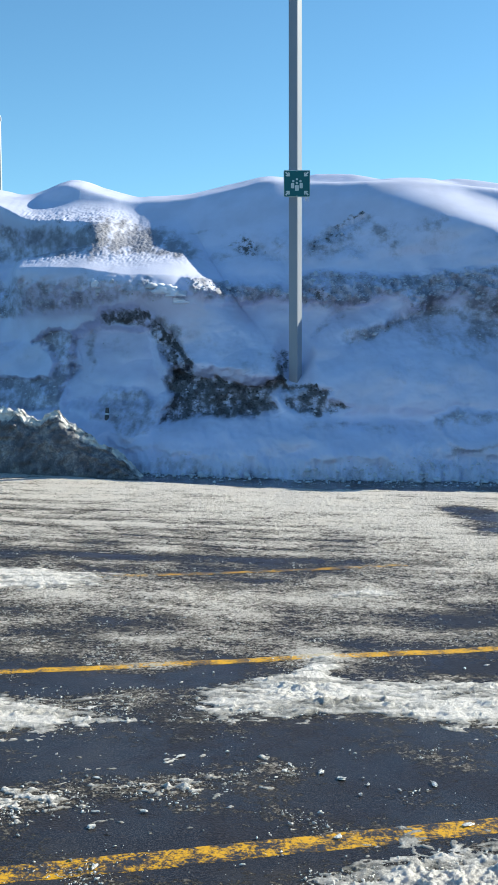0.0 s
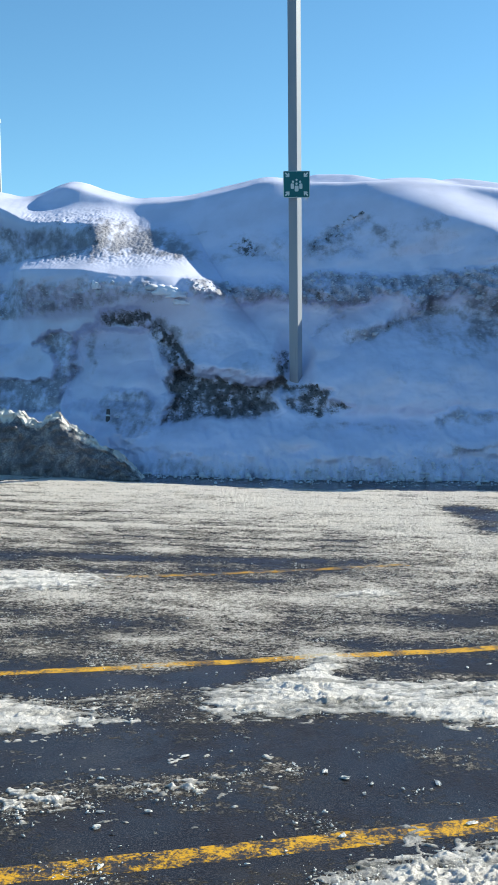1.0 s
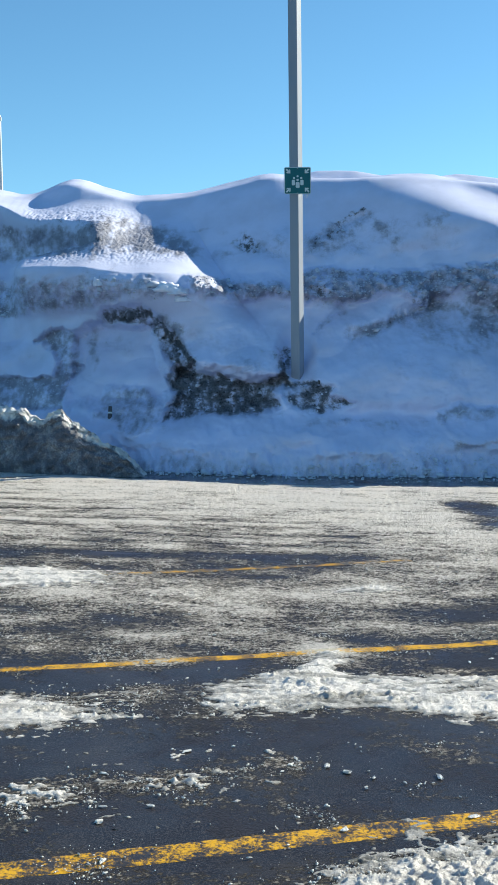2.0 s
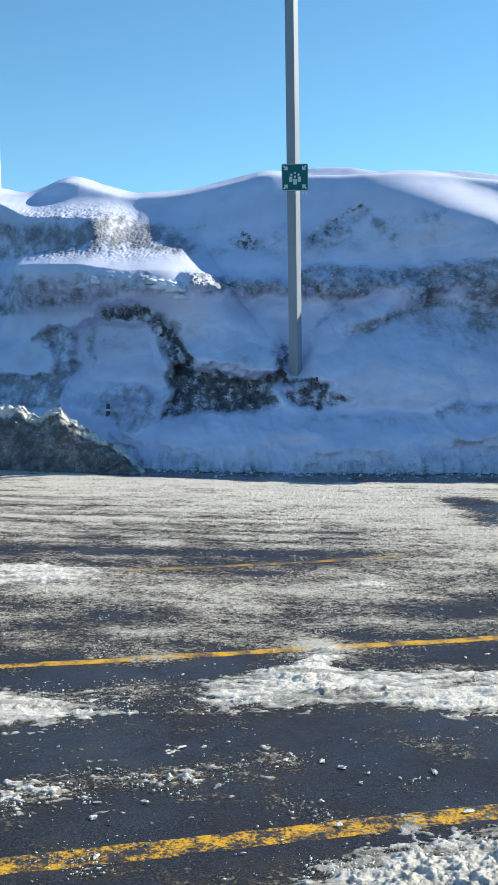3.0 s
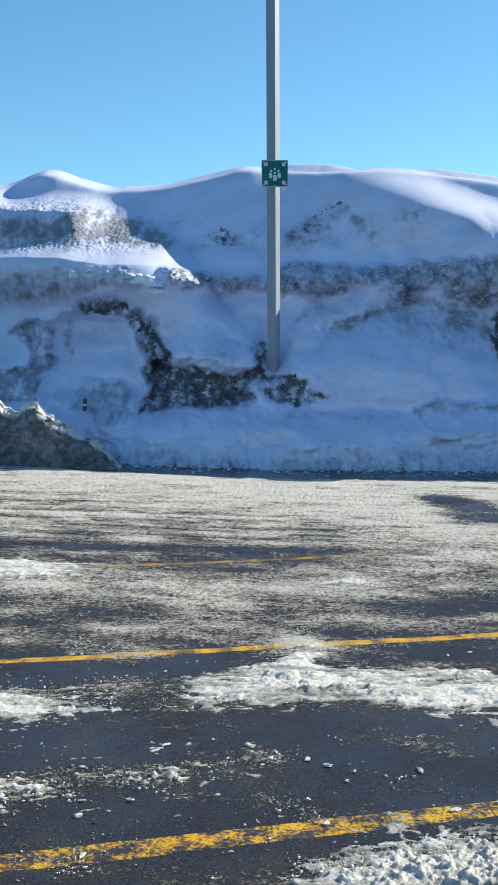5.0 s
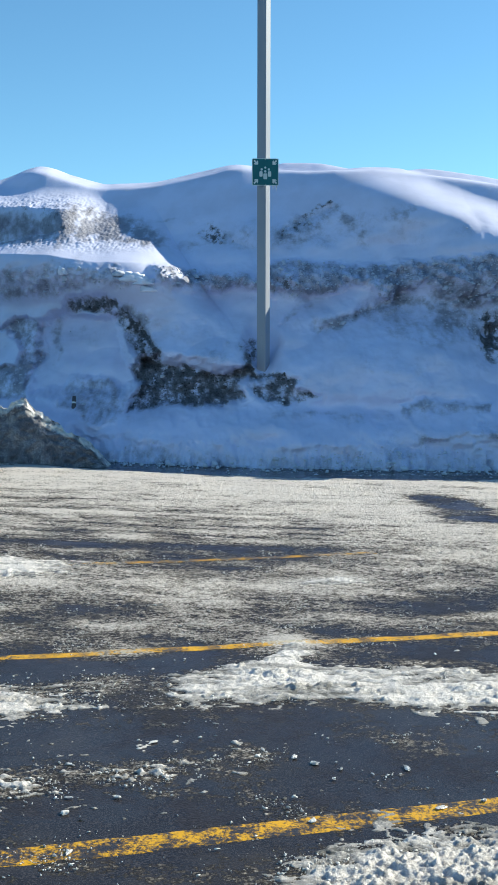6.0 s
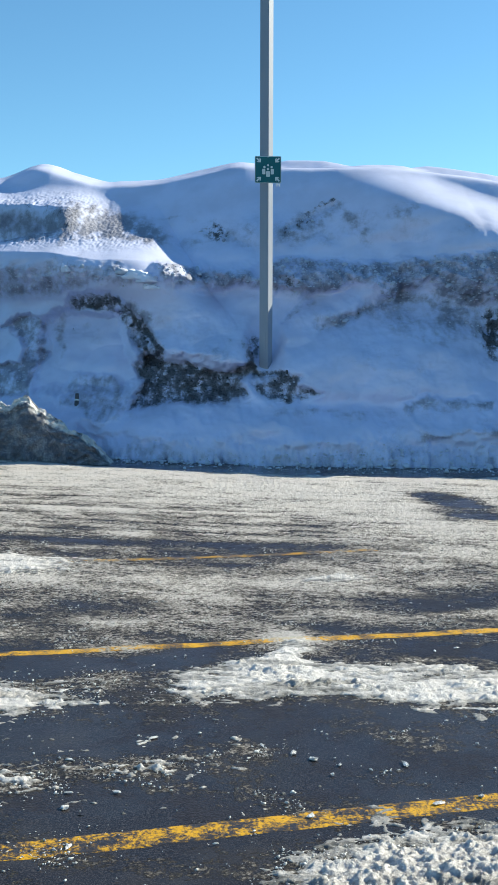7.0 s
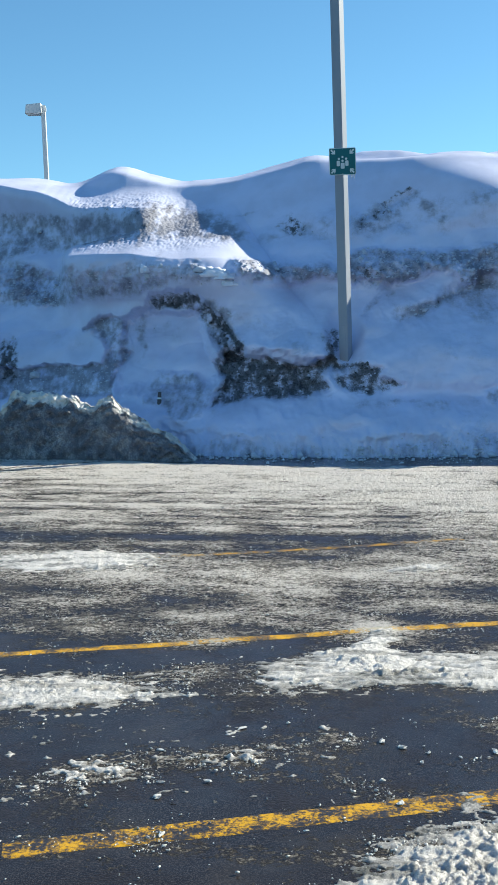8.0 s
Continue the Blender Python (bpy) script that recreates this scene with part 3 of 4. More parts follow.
def build_bank():
    xs = np.concatenate([np.arange(-16, -5.6, 0.16), np.arange(-5.6, 5.6, 0.016), np.arange(5.6, 16.1, 0.16)])
    py, pz = np.array(PROFILE).T
    along = np.concatenate([[0], np.cumsum(np.hypot(np.diff(py) * 5.1, np.diff(pz) * 4.8))])
    vs = np.concatenate([np.linspace(0, along[10], 470), np.linspace(along[10], along[-1], 50)[1:]])
    fy, fz = np.interp(vs, along, py), np.interp(vs, along, pz)
    k = np.exp(-np.linspace(-2, 2, 25) ** 2)
    k /= k.sum()
    fy, fz = (np.convolve(np.pad(v, 12, mode="reflect", reflect_type="odd"), k, mode="valid") for v in (fy, fz))
    x, y_frac = np.meshgrid(xs, fy)
    z_frac = np.repeat(fz[:, None], len(xs), 1)
    z = z_frac * crest_z(x)
    y = foot_y(x) + y_frac * (crest_y(x) - foot_y(x))
    y = y + step(0.10, 0.0, y_frac) * (0.10 * fbm(x * 2.5, y_frac * 9, 4, 32) + 0.05 * fbm(x * 9, y_frac * 30, 3, 33))
    d, dirt, coarse, old, grain, sunny = bank_relief(x, z)
    front = step(1.25, 0.85, y_frac) * step(0.0, 0.06, y_frac)
    y = y - d * front
    lift = 0.012 * fbm(x * 1.3, y * 1.3, 3, 90) * step(0.8, 1.0, z_frac) + 0.03 * coarse * front * fbm(x * 8, y * 8 + z * 8, 3, 91)
    lift = lift + sunny * front * (0.022 * (0.5 - cells(x * 17, y * 15, 82)) + 0.009 * fbm(x * 24, y * 24, 2, 83) + 0.018 * fbm(x * 3, y * 3, 3, 84))
    # a wind-carved groove along the top, with a second crest behind it
    groove = step(0.75, 1.3, x) * step(2.6, 1.8, x) + 0.8 * step(3.2, 3.8, x)
    z = z - 0.16 * groove * np.exp(-((y_frac - 0.99) / 0.06) ** 2) + 0.12 * groove * np.exp(-((y_frac - 1.13) / 0.05) ** 2)
    z = z + lift - 0.03 * step(0.03, 0.0, z_frac)
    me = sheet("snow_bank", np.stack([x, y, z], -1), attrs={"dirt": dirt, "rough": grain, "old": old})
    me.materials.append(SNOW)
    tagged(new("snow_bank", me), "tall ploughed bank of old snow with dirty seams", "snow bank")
    top = np.argmax(z, 0)
    cols = np.arange(len(xs))
    seen = (np.abs(x) < 5.4) & (y_frac < 1.0) & (sunny < 0.2)
    return (x[seen], y[seen], z[seen], dirt[seen], coarse[seen]), (xs, y[top, cols], z[top, cols])


BANK, BANK_TOP = build_bank()


def build_ridge():
    """The low dirty windrow in front of the bank, with a ragged top."""
    xs, s = np.arange(-5.4, -1.2, 0.016), np.linspace(-1, 1, 130)
    x, t = np.meshgrid(xs, s)
    top = np.interp(xs, [-4.95, -4.50, -4.3, -3.6, -3.15, -2.95, -2.7, -2.5, -2.2, -1.8, -1.4], [-0.05, 0.62, 0.97, 0.94, 0.84, 0.76, 0.95, 0.72, 0.54, 0.31, -0.05])
    top = top + 0.05 * fbm(xs * 5, xs * 0, 4, 101) * (top > 0.1)
    hump = np.clip(1 - np.abs(t) ** 2.2, 0, 1) ** 0.8
    y = 15.96 - 0.36 * (x + 3) + t * 0.38
    z = top[None, :] * hump * (1 + 0.10 * fbm(x * 2.5, t, 3, 102)) + hump * 0.03 * (0.5 - cells(x * 9, t * 3 + hump * top[None, :] * 8, 103)) + hump * 0.035 * fbm(x * 10, t * 4 + hump * 8, 3, 107) - 0.02
    y = y + 0.07 * fbm(x * 6, t * 3 + z * 6, 4, 104) + 0.05 * (0.5 - cells(x * 10, z * 10, 108))
    # less dirt along the top: sunlight on the rim, put into the colour
    dirt = np.clip(0.56 + 0.12 * fbm(x * 3, z * 4 + t, 4, 105) - 0.75 * step(0.80, 0.97, hump) * (0.8 + fbm(x * 6, z * 5, 3, 106)), 0, 1)
    me = sheet("snow_ridge", np.stack([x, y, z], -1), keep=z > -0.015, attrs={"dirt": dirt, "rough": np.full_like(x, 0.9), "old": np.clip(dirt * 1.6, 0, 1)})
    me.materials.append(RIDGE_SNOW)
    return tagged(new("snow_ridge", me), "low ragged ridge of dirty ploughed snow at the bank foot", "snow ridge")


build_ridge()


# ---- slush patches on the asphalt ----
def slush_patch(cover, x0, x1, y0, y1, step_m, thick, label, seed, tread=False, bumpy=1.0, ragged=1.0):
    """A patch of snow lying on the asphalt wherever cover(x, y) passes one half."""
    x, y = np.meshgrid(np.arange(x0, x1, step_m), np.arange(y0, y1, step_m))
    c = cover(x, y) + 0.22 * fbm(x * 2.6, y * 4.5, 4, seed) + ragged * (0.30 * fbm(x * 10, y * 15, 3, seed + 9) + 0.16 * fbm(x * 32, y * 38, 2, seed + 12))
    rise = np.clip((c - 0.5) * 1.5, -0.3, 1)
    h = thick * np.sign(rise) * np.abs(rise) ** 1.2
    lump = np.clip(0.4 + 0.6 * ridged(x * 3, y * 9, 4, seed + 3), 0, 1.3)
    if tread:
        a, b = x * 0.80 + y * 0.6, -x * 0.6 + y * 0.80
        rows = np.sin(a * 68 + 2.5 * fbm(x * 6, y * 6, 3, seed + 4)) * 0.5 + 0.5
        bars = np.sin(b * 40 + 3.0 * fbm(x * 5, y * 5, 3, seed + 5)) * 0.5 + 0.5
        lump = 0.6 * lump + 0.8 * step(0.15, 0.85, rows) * step(0.1, 0.75, bars)
    h = h + (rise > 0) * np.abs(rise) ** 1.5 * (bumpy if tread else 0.2 + 0.7 * step(0.1, 0.4, fbm(x * 1.2, y * 5, 3, seed + 14))) * ((0.013 if tread else 0.011) * lump + 0.011 * fbm(x * 45, y * 50, 3, seed + 6, 0.75))
    z = ground_z(x, y, ice_cover(x, y)) + np.where(rise > 0, 0.001 + h, 0.001 + 0.12 * rise)
    dirt = np.clip(0.70 - 0.60 * step(0.03, 0.60, rise) + 0.20 * fbm(x * 5, y * 8, 3, seed + 7) + 0.55 * fbm(x * 1.3, y * 9, 5, seed + 8, 0.6) + 0.12 * (0.5 - lump), 0, 1)
    me = sheet("slush_patch", np.stack([x, y, z], -1), keep=rise > -0.12, attrs={"dirt": dirt})
    me.materials.append(SLUSH)
    return tagged(new("slush_patch", me), label, "snow patch", "slush patches", "stuff" if ragged > 1.2 else "")


slush_patch(lambda x, y: 0.80 * stroke(x, y, 0.26, 5.65, 0.40, 6.10, 0.11) + 0.95 * stroke(x, y, 0.05, 5.38, 2.6, 5.06, 0.35) + 0.45 * stroke(x, y, 0.1, 5.68, 1.2, 5.58, 0.10) - 0.45 * blob(x, y, 0.45, 4.98, 0.35, 0.2),
            -0.6, 3.05, 4.6, 6.4, 0.009, 0.016, "long patch of packed white slush on wet asphalt", 201)
slush_patch(lambda x, y: 1.3 * stroke(x, y, 0.55, 3.22, 1.85, 3.52, 0.46),
            0.0, 2.5, 2.7, 4.2, 0.0065, 0.013, "bright lumpy snow patch printed by tyre tread", 202, tread=True, bumpy=1.0)
slush_patch(lambda x, y: 1.05 * stroke(x, y, -2.6, 5.22, -1.25, 5.2, 0.30) + 0.72 * blob(x, y, -0.95, 5.10, 0.42, 0.16) + 0.45 * blob(x, y, -0.60, 5.42, 0.25, 0.10, 15),
            -3.0, -0.3, 4.6, 5.8, 0.008, 0.010, "thin broken patch of greyish slush", 203, ragged=1.25)
slush_patch(lambda x, y: 0.52 * blob(x, y, -0.86, 4.20, 0.24, 0.13, 10) + 0.42 * blob(x, y, -0.36, 4.30, 0.22, 0.09, 8),
            -1.5, 0.3, 3.85, 4.7, 0.006, 0.012, "broken shards of grey slush on wet asphalt", 204, ragged=2.0)
slush_patch(lambda x, y: 1.35 * blob(x, y, -1.78, 8.38, 0.72, 0.38, -8), -3.0, -0.8, 7.8, 9.0, 0.014, 0.010, "bright crust of ice on asphalt", 205, ragged=1.3)
slush_patch(lambda x, y: 1.1 * blob(x, y, 0.80, 7.75, 0.30, 0.12), 0.2, 1.5, 7.5, 8.2, 0.012, 0.010, "small bright crust of ice", 206, ragged=1.3)


# ---- loose ice ----
def crumb(rng, size, detail=1, flat=0.55):
    bm = bmesh.new()
    bmesh.ops.create_icosphere(bm, subdivisions=detail, radius=1)
    off = rng.uniform(0, 50)
    sx, sy, sz = size * rng.uniform(0.8, 2.0), size * rng.uniform(0.5, 1.1), size * flat * rng.uniform(0.7, 1.3)
    for v in bm.verts:
        k = 1 + 0.85 * noise.noise(v.co * 1.9 + Vector((off, 0, 0))) + 0.35 * noise.noise(v.co * 4 + Vector((0, off, 0)))
        v.co = Vector((v.co.x * k * sx, v.co.y * k * sy, max(v.co.z * k, -0.45) * sz))
    return bm


def ice_chunk(x, y, z, size, seed, label="small white ice chunk lying on the asphalt", group="ice chunks on asphalt", flat=0.55):
    rng = random.Random(seed)
    ob = part("ice_chunk", crumb(rng, size, 2, flat), ICE, label=label)
    ob.location, ob.rotation_euler = (x, y, z + 0.4 * size * flat), (0, 0, rng.uniform(0, 6.28))
    return tagged(ob, "", "ice chunk", group)


CHUNKS = [(0.577, 4.247), (0.284, 4.435), (0.137, 4.454), (-0.619, 4.379), (-0.575, 3.913), (0.307, 3.824), (0.46, 4.30), (0.36, 4.36), (0.72, 4.30),
          (0.42, 4.20), (0.10, 4.38), (-0.40, 4.05), (-0.58, 4.05), (-0.52, 3.60), (1.15, 5.92), (1.28, 5.98), (0.16, 4.52), (0.78, 3.92), (0.95, 3.98), (-0.30, 4.62)]
for i, (cx, cy) in enumerate(CHUNKS):
    ice_chunk(cx, cy, 0.004, 0.009 + 0.007 * ((i * 37) % 10) / 10, 300 + i, flat=0.36)


def lumps(name, places, sizes, material, seed, flat=0.75, variants=14):
    """Many small irregular lumps joined into one mesh; places are points they rest on."""
    r, rng = random.Random(seed), np.random.default_rng(seed)
    shapes = []
    for i in range(variants):
        bm = crumb(r, 1.0, 1, flat)
        shapes.append((np.array([v.co[:] for v in bm.verts]), np.array([[v.index for v in f.verts] for f in bm.faces])))
        bm.free()
    V, F, base = [], [], 0
    kind = rng.integers(0, variants, len(places))
    for k, (v, f) in enumerate(shapes):
        P, S = places[kind == k], sizes[kind == k]
        a = rng.uniform(0, 6.28, len(P))[:, None]
        vx, vy = v[None, :, 0] * np.cos(a) - v[None, :, 1] * np.sin(a), v[None, :, 0] * np.sin(a) + v[None, :, 1] * np.cos(a)
        V.append((P[:, None, :] + S[:, None, None] * np.stack([vx, vy, np.broadcast_to(v[None, :, 2] + 0.3, vx.shape)], -1)).reshape(-1, 3))
        F.append((f[None] + base + np.arange(len(P))[:, None, None] * len(v)).reshape(-1, 3))
        base += len(P) * len(v)
    V, F = np.concatenate(V), np.concatenate(F).astype(np.int32)
    me = bpy.data.meshes.new(name)
    me.vertices.add(len(V))
    me.vertices.foreach_set("co", V.astype(np.float32).ravel())
    me.loops.add(F.size)
    me.loops.foreach_set("vertex_index", F.ravel())
    me.polygons.add(len(F))
    me.polygons.foreach_set("loop_start", np.arange(0, F.size, 3, dtype=np.int32))
    me.polygons.foreach_set("loop_total", np.full(len(F), 3, dtype=np.int32))
    me.update(calc_edges=True)
    me.materials.append(material)
    return new(name, me)


def scatter_crumbs():
    """Countless grains of ice, thickest along the edges of the slush."""
    rng = np.random.default_rng(7)
    n = 460000
    x, y = rng.uniform(-3.2, 3.4, n), 3.0 + 11.5 * rng.random(n) ** 2.0
    c = ice_cover(x, y)
    clump = fbm(x * 3, y * 3, 3, 401) + 0.9 * fbm(x * 13, y * 11, 2, 402)
    chance = (0.06 + np.clip(1 - np.abs(c - 0.5) / 0.35, 0, 1)) * np.clip(1.6 * clump - 0.35, 0.004, 1)
    local = np.clip(0.6 + fbm(x * 9, y * 9, 3, 403), 0, 1) ** 2
    for bx, by, sx, sy, turn, k in ((-0.82, 4.12, 0.34, 0.10, 10, 0.9), (-0.42, 4.30, 0.22, 0.10, -10, 0.6), (0.14, 4.44, 0.10, 0.09, 0, 0.5), (-0.9, 5.22, 0.5, 0.22, 4, 0.8), (-0.55, 5.45, 0.22, 0.16, 0, 0.6),
                                    (-0.25, 6.65, 0.6, 0.10, 6, 0.8), (0.30, 6.55, 0.5, 0.10, 4, 0.6), (0.38, 5.98, 0.14, 0.2, 0, 0.8), (0.45, 3.62, 0.3, 0.06, 12, 0.7), (-0.5, 3.72, 0.4, 0.05, 12, 0.08), (-1.4, 7.2, 0.5, 0.3, 0, 0.4)):
        chance = chance + k * blob(x, y, bx, by, sx, sy, turn) * local
    chance = chance + 0.16 * step(7.2, 9.0, y) * np.clip(0.5 + fbm(x * 0.6, y * 5, 4, 404), 0, 1) ** 2
    ok = (rng.random(n) < chance * 0.75) & (np.abs(x) < y * 0.28 + 0.3)
    x, y = x[ok], y[ok]
    size = np.minimum(0.0019 * np.exp(rng.normal(0.0, 0.6, len(x))), 0.0065) * (1 + 0.03 * np.clip(y - 5, 0, 6))
    ob = lumps("ice_crumbs", np.stack([x, y, np.full_like(x, 0.005)], -1), size, ICE, 8)
    return tagged(ob, "scattered grains of melting ice on asphalt", "ice crumbs", kind="stuff")


scatter_crumbs()


def scatter_clods():
    """Soil clods in the dirty seams, crumbled snow on the rough ledges, and crumbs along the foot."""
    x, y, z, dirt, coarse = BANK
    rng = np.random.default_rng(17)
    pick = rng.random(len(x)) < np.clip(dirt - 0.35, 0, 1) * 0.24
    P = np.stack([x, y, z], -1)[pick]
    soil = lumps("soil_clods", P, 0.010 * np.exp(rng.normal(0, 0.5, len(P))), SOIL, 18, 0.9)
    tagged(soil, "dark frozen soil clods stuck in the snow bank", "soil clods", kind="stuff")
    pick = rng.random(len(x)) < np.clip(coarse - 0.2, 0, 0.6) * np.clip(0.7 - dirt, 0, 1) * 0.28
    P = np.stack([x, y, z], -1)[pick]
    bits = lumps("snow_clods", P, 0.011 * np.exp(rng.normal(0, 0.55, len(P))), CLOD, 19, 0.9)
    tagged(bits, "crumbled old snow on the bank ledges", "snow clods", kind="stuff")
    n = 1500
    fx = rng.uniform(-5, 5, n)
    fy = foot_y(fx) - np.abs(rng.normal(0, 0.30, n)) + 0.12
    pick = rng.random(len(x)) < 0.035 * step(0.42, 0.05, z) * (0.3 + step(0.6, 2.4, x)) * step(-1.6, -1.0, x)
    P = np.concatenate([np.stack([fx, fy, np.full(n, 0.004)], -1), np.stack([x, y, z], -1)[pick]])
    foot = lumps("foot_crumbs", P, 0.0070 * np.exp(rng.normal(0, 0.75, len(P))), CLOD, 20, 0.8)
    tagged(foot, "loose snow crumbs along the foot of the bank", "snow crumbs", kind="stuff")


scatter_clods()


# ---- sign pole ----
POLE_X, POLE_Y, POLE_TURN = 0.683, 16.6, -31.0


def square_post(size, z0, z1, material, name, parent, corner=0.012):
    bm = bmesh.new()
    box(bm, -size / 2, -size / 2, z0, size / 2, size / 2, z1)
    bmesh.ops.bevel(bm, geom=[e for e in bm.edges if abs(e.verts[0].co.z - e.verts[1].co.z) > 1], offset=corner, segments=3, affect="EDGES", profile=0.5)
    return part(name, bm, material, parent)


def build_pole():
    pole = new("light_pole")
    pole.matrix_world = pose(POLE_X, POLE_Y, 0, 0, 0, POLE_TURN)
    tagged(pole, "square grey painted steel pole standing in the snow bank", "pole")
    square_post(0.146, 0.0, 9.4, POLE_GREY, "shaft", pole)
    bm = bmesh.new()
    box(bm, -0.082, -0.082, 9.4, 0.082, 0.082, 9.44, 0.01)
    part("cap", bm, POLE_GREY, pole)
    bm = bmesh.new()
    box(bm, -0.035, -0.077, 1.55, 0.035, -0.073, 1.78, 0.002)
    part("hand_hole_cover", bm, POLE_GREY, pole)


build_pole()


def flat_shape(name, points, y, depth, material, parent):
    """A thin plate from an outline in x and z, facing the camera side."""
    bm = bmesh.new()
    face = bm.faces.new([bm.verts.new((px, y, pz)) for px, pz in points])
    out = bmesh.ops.extrude_face_region(bm, geom=[face])
    bmesh.ops.translate(bm, verts=[v for v in out["geom"] if isinstance(v, bmesh.types.BMVert)], vec=(0, depth, 0))
    bmesh.ops.recalc_face_normals(bm, faces=bm.faces)
    return part(name, bm, material, parent)


def rounded(w, h, r, cx=0.0, cz=0.0, n=5):
    pts = []
    for k, (qx, qz) in enumerate(((1, 1), (-1, 1), (-1, -1), (1, -1))):
        for i in range(n + 1):
            a = radians(90 * k + 90 * i / n)
            pts.append((cx + qx * (w / 2 - r) + r * math.cos(a), cz + qz * (h / 2 - r) + r * math.sin(a)))
    return pts


def build_sign():
    sign = new("assembly_sign")
    sign.matrix_world = pose(POLE_X + 0.018, POLE_Y - 0.125, 4.128, 0, 0, 1)
    tagged(sign, "square teal assembly point sign with white arrows, on the pole", "sign")
    s = 0.384
    flat_shape("border", rounded(s, s, 0.018), 0.0, 0.004, WHITE, sign)
    flat_shape("face", rounded(s - 0.018, s - 0.018, 0.014), -0.003, 0.003, TEAL, sign)
    arrow = [(-0.012, 0.062), (0.012, 0.062), (0.012, 0.012), (0.034, 0.034), (0.034, 0.006), (0.0, -0.028), (-0.034, 0.006), (-0.034, 0.034), (-0.012, 0.012)]
    for turn, cx, cz in ((45, -0.122, 0.122), (-45, 0.122, 0.122), (135, -0.122, -0.122), (-135, 0.122, -0.122)):
        c, q = math.cos(radians(turn)), math.sin(radians(turn))
        flat_shape("arrow", [(cx + (px * c - pz * q) * 0.95, cz + (px * q + pz * c) * 0.95) for px, pz in arrow], -0.006, 0.003, WHITE, sign)
    # the pictogram as plain dots and bars
    for cx, cz, k in ((0.0, 0.062, 0.9), (-0.052, 0.036, 1.0), (0.052, 0.036, 1.0), (0.0, 0.008, 1.0)):
        flat_shape("dot", [(cx + 0.017 * k * math.cos(a), cz + 0.017 * k * math.sin(a)) for a in np.linspace(0, 2 * math.pi, 14)[:-1]], -0.006, 0.003, WHITE, sign)
    for cx, cz, w, h in ((-0.062, -0.028, 0.046, 0.078), (0.062, -0.028, 0.046, 0.078), (0.0, -0.062, 0.056, 0.082)):
        flat_shape("bar", rounded(w, h, 0.012, cx, cz, 3), -0.006, 0.003, WHITE, sign)
    for cz in (0.175, -0.175):
        bm = bmesh.new()
        bmesh.ops.create_cone(bm, cap_ends=True, segments=10, radius1=0.006, radius2=0.005, depth=0.006, matrix=pose(0, -0.006, cz, 90))
        part("bolt", bm, STEEL, sign)
    bm = bmesh.new()
    box(bm, -0.02, 0.004, -0.16, 0.02, 0.04, 0.16, 0.003)
    part("bracket", bm, STEEL, sign)
    for i, (cx, length) in enumerate(((0.10, 0.05), (0.122, 0.075), (0.140, 0.055), (0.163, 0.085))):
        bm = bmesh.new()
        bmesh.ops.create_cone(bm, cap_ends=True, segments=8, radius1=0.0005, radius2=0.005, depth=length, matrix=pose(cx, 0.001, -s / 2 - length / 2 + 0.004))
        part("icicle", bm, ICE, sign, "clear thin icicle", True)


build_sign()


def build_far_lamp():
    lamp = new("parking_lamp")
    lamp.matrix_world = pose(-8.72, 40, 0, 0, 0, 0)
    tagged(lamp, "pale grey parking lot lamp with a box head beyond the bank", "street lamp")
    square_post(0.15, 0, 9.98, LAMP_GREY, "shaft", lamp)
    bm = bmesh.new()
    box(bm, -0.62, -0.19, 9.70, -0.02, 0.19, 10.02, 0.03)
    for v in bm.verts:
        if v.co.z > 9.9:
            v.co.x = -0.3 + (v.co.x + 0.3) * 0.88
            v.co.z += 0.06 * (v.co.x + 0.6)
    head = part("lamp_head", bm, LAMP_GREY, lamp)
    bm = bmesh.new()
    box(bm, -0.56, -0.15, 9.67, -0.10, 0.15, 9.70, 0.005)
    part("lens", bm, LENS, head, "flat glass lens")
    bm = bmesh.new()
    box(bm, -0.12, -0.05, 9.78, 0.10, 0.05, 9.92, 0.01)
    part("arm", bm, LAMP_GREY, lamp)


build_far_lamp()

# ---- blocks on the bank ----
def hard_snow_material():
    n = Nodes("hard clean snow")
    return n.done(n.mix(n.noise(20, 4), (0.74, 0.75, 0.90), (0.86, 0.87, 0.97)), 0.6, normal=n.bump(n.noise(80, 3), 0.4, 0.006))


HARD_SNOW = hard_snow_material()


def bank_spot(x, z):
    """The point of the bank's face nearest to x and height z."""
    bx, by, bz = BANK[:3]
    i = np.argmin((bx - x) ** 2 + (bz - z) ** 2)
    return bx[i], by[i], bz[i]


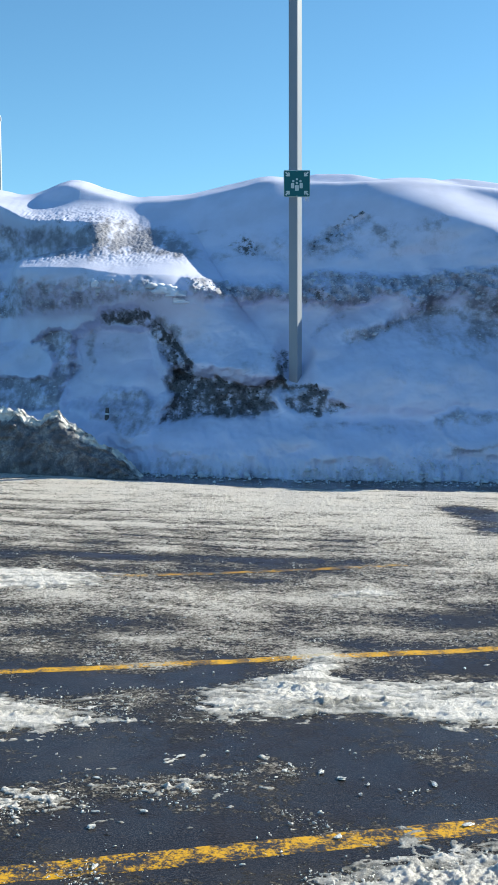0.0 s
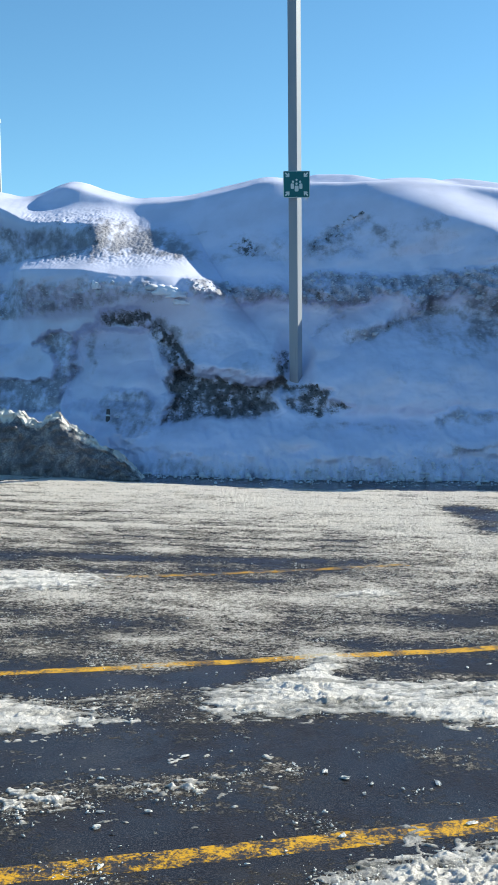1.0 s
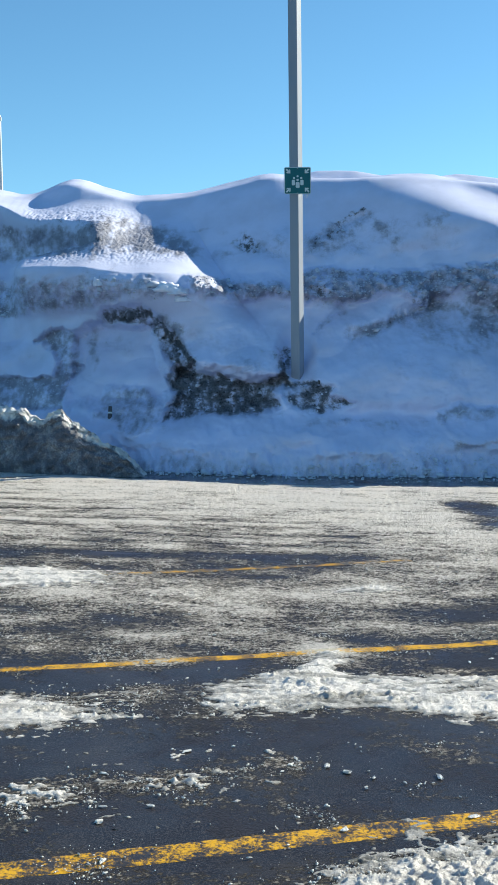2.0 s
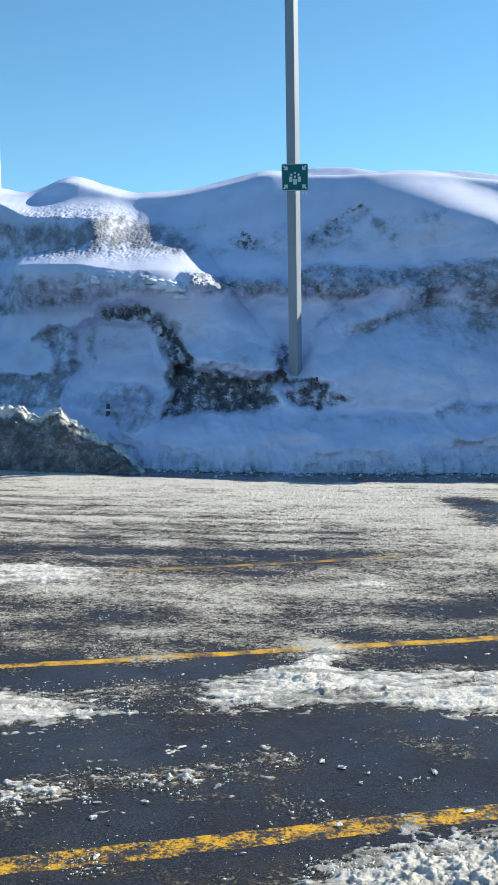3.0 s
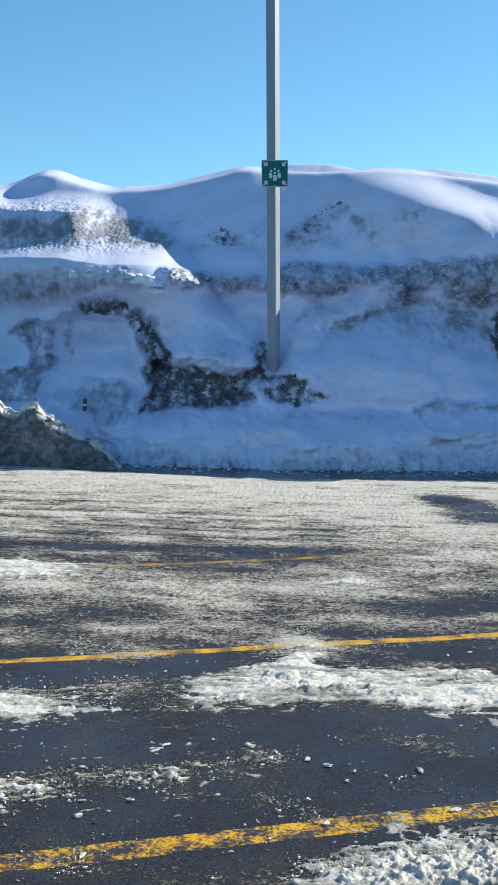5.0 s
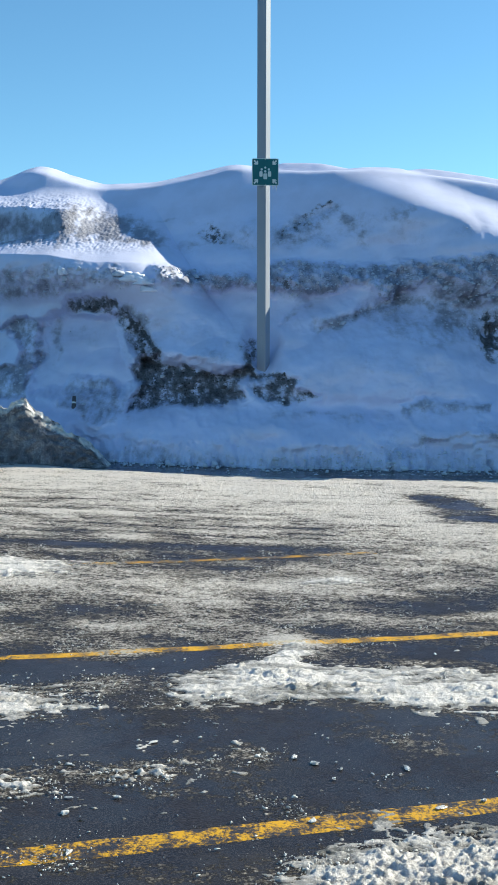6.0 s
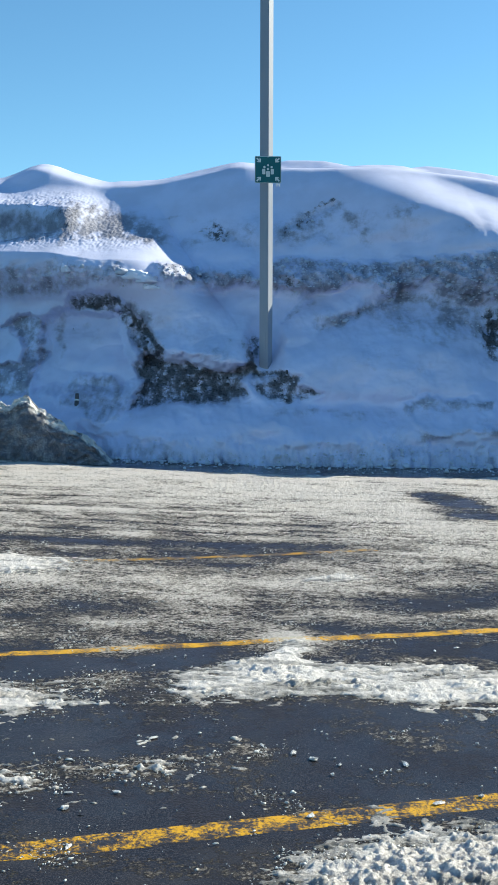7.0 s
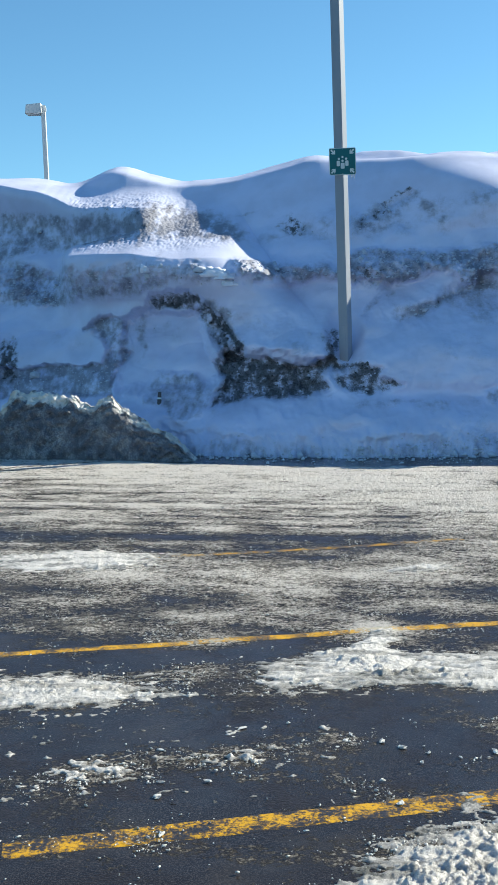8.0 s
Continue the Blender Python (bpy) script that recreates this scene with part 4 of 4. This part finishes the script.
for i, (cx, cz, size, flat) in enumerate(((-2.40, 2.74, 0.07, 1.2), (-1.28, 2.62, 0.09, 0.8), (-1.12, 2.58, 0.10, 0.7), (-1.05, 2.46, 0.06, 0.8))):
    px, py, pz = bank_spot(cx, cz)
    ob = part("snow_block", crumb(random.Random(520 + i), 1.1 * size, 3, flat), HARD_SNOW, smooth=True)
    ob.location = (px, py - 0.4 * size, pz + 0.3 * size * flat)
    tagged(ob, "white block of hard snow on the bank ledge", "snow block", "snow blocks on the ledge")


def build_scrap():
    """A dark scrap with a pale band, sticking upright out of the bank."""
    px, py, pz = bank_spot(-2.16, 0.72)
    scrap = new("plastic_scrap")
    scrap.matrix_world = pose(px, py - 0.03, pz - 0.06, -8, 6, 20)
    tagged(scrap, "small dark plastic scrap with a pale band stuck in snow", "litter")
    for name, material, z0, z1, r in (("body", SOIL, 0.0, 0.10, 0.034), ("band", WHITE, 0.10, 0.125, 0.035), ("top", SOIL, 0.125, 0.21, 0.030)):
        bm = bmesh.new()
        bmesh.ops.create_cone(bm, cap_ends=True, segments=14, radius1=r, radius2=r * 0.93, depth=z1 - z0, matrix=pose(0, 0, (z0 + z1) / 2))
        bmesh.ops.bevel(bm, geom=bm.edges[:], offset=0.004, segments=1, affect="EDGES")
        part(name, bm, material, scrap)


build_scrap()


def build_twig(x0, x1, seed):
    """A thin dry stalk lying along the top of the bank."""
    rng = random.Random(seed)
    bx, by, bz = BANK_TOP
    data = bpy.data.curves.new("dry_stalk", "CURVE")
    data.dimensions, data.bevel_depth, data.bevel_resolution = "3D", 0.005, 2
    line = data.splines.new("POLY")
    n = 9
    line.points.add(n - 1)
    for i, p in enumerate(line.points):
        x = x0 + (x1 - x0) * i / (n - 1)
        k = np.argmin(np.abs(bx - x))
        p.co = (x, by[k], bz[k] + 0.006 + rng.uniform(0, 0.012), 1)
        p.radius = 1.0 - 0.6 * i / n
    data.materials.append(SOIL)
    me = bpy.data.meshes.new_from_object(bpy.data.objects.new("stalk_curve", data))
    ob = new("dry_stalk", me)
    tagged(ob, "thin dark dry stalk lying on the snow crest", "stalk")


build_twig(2.72, 3.28, 1)
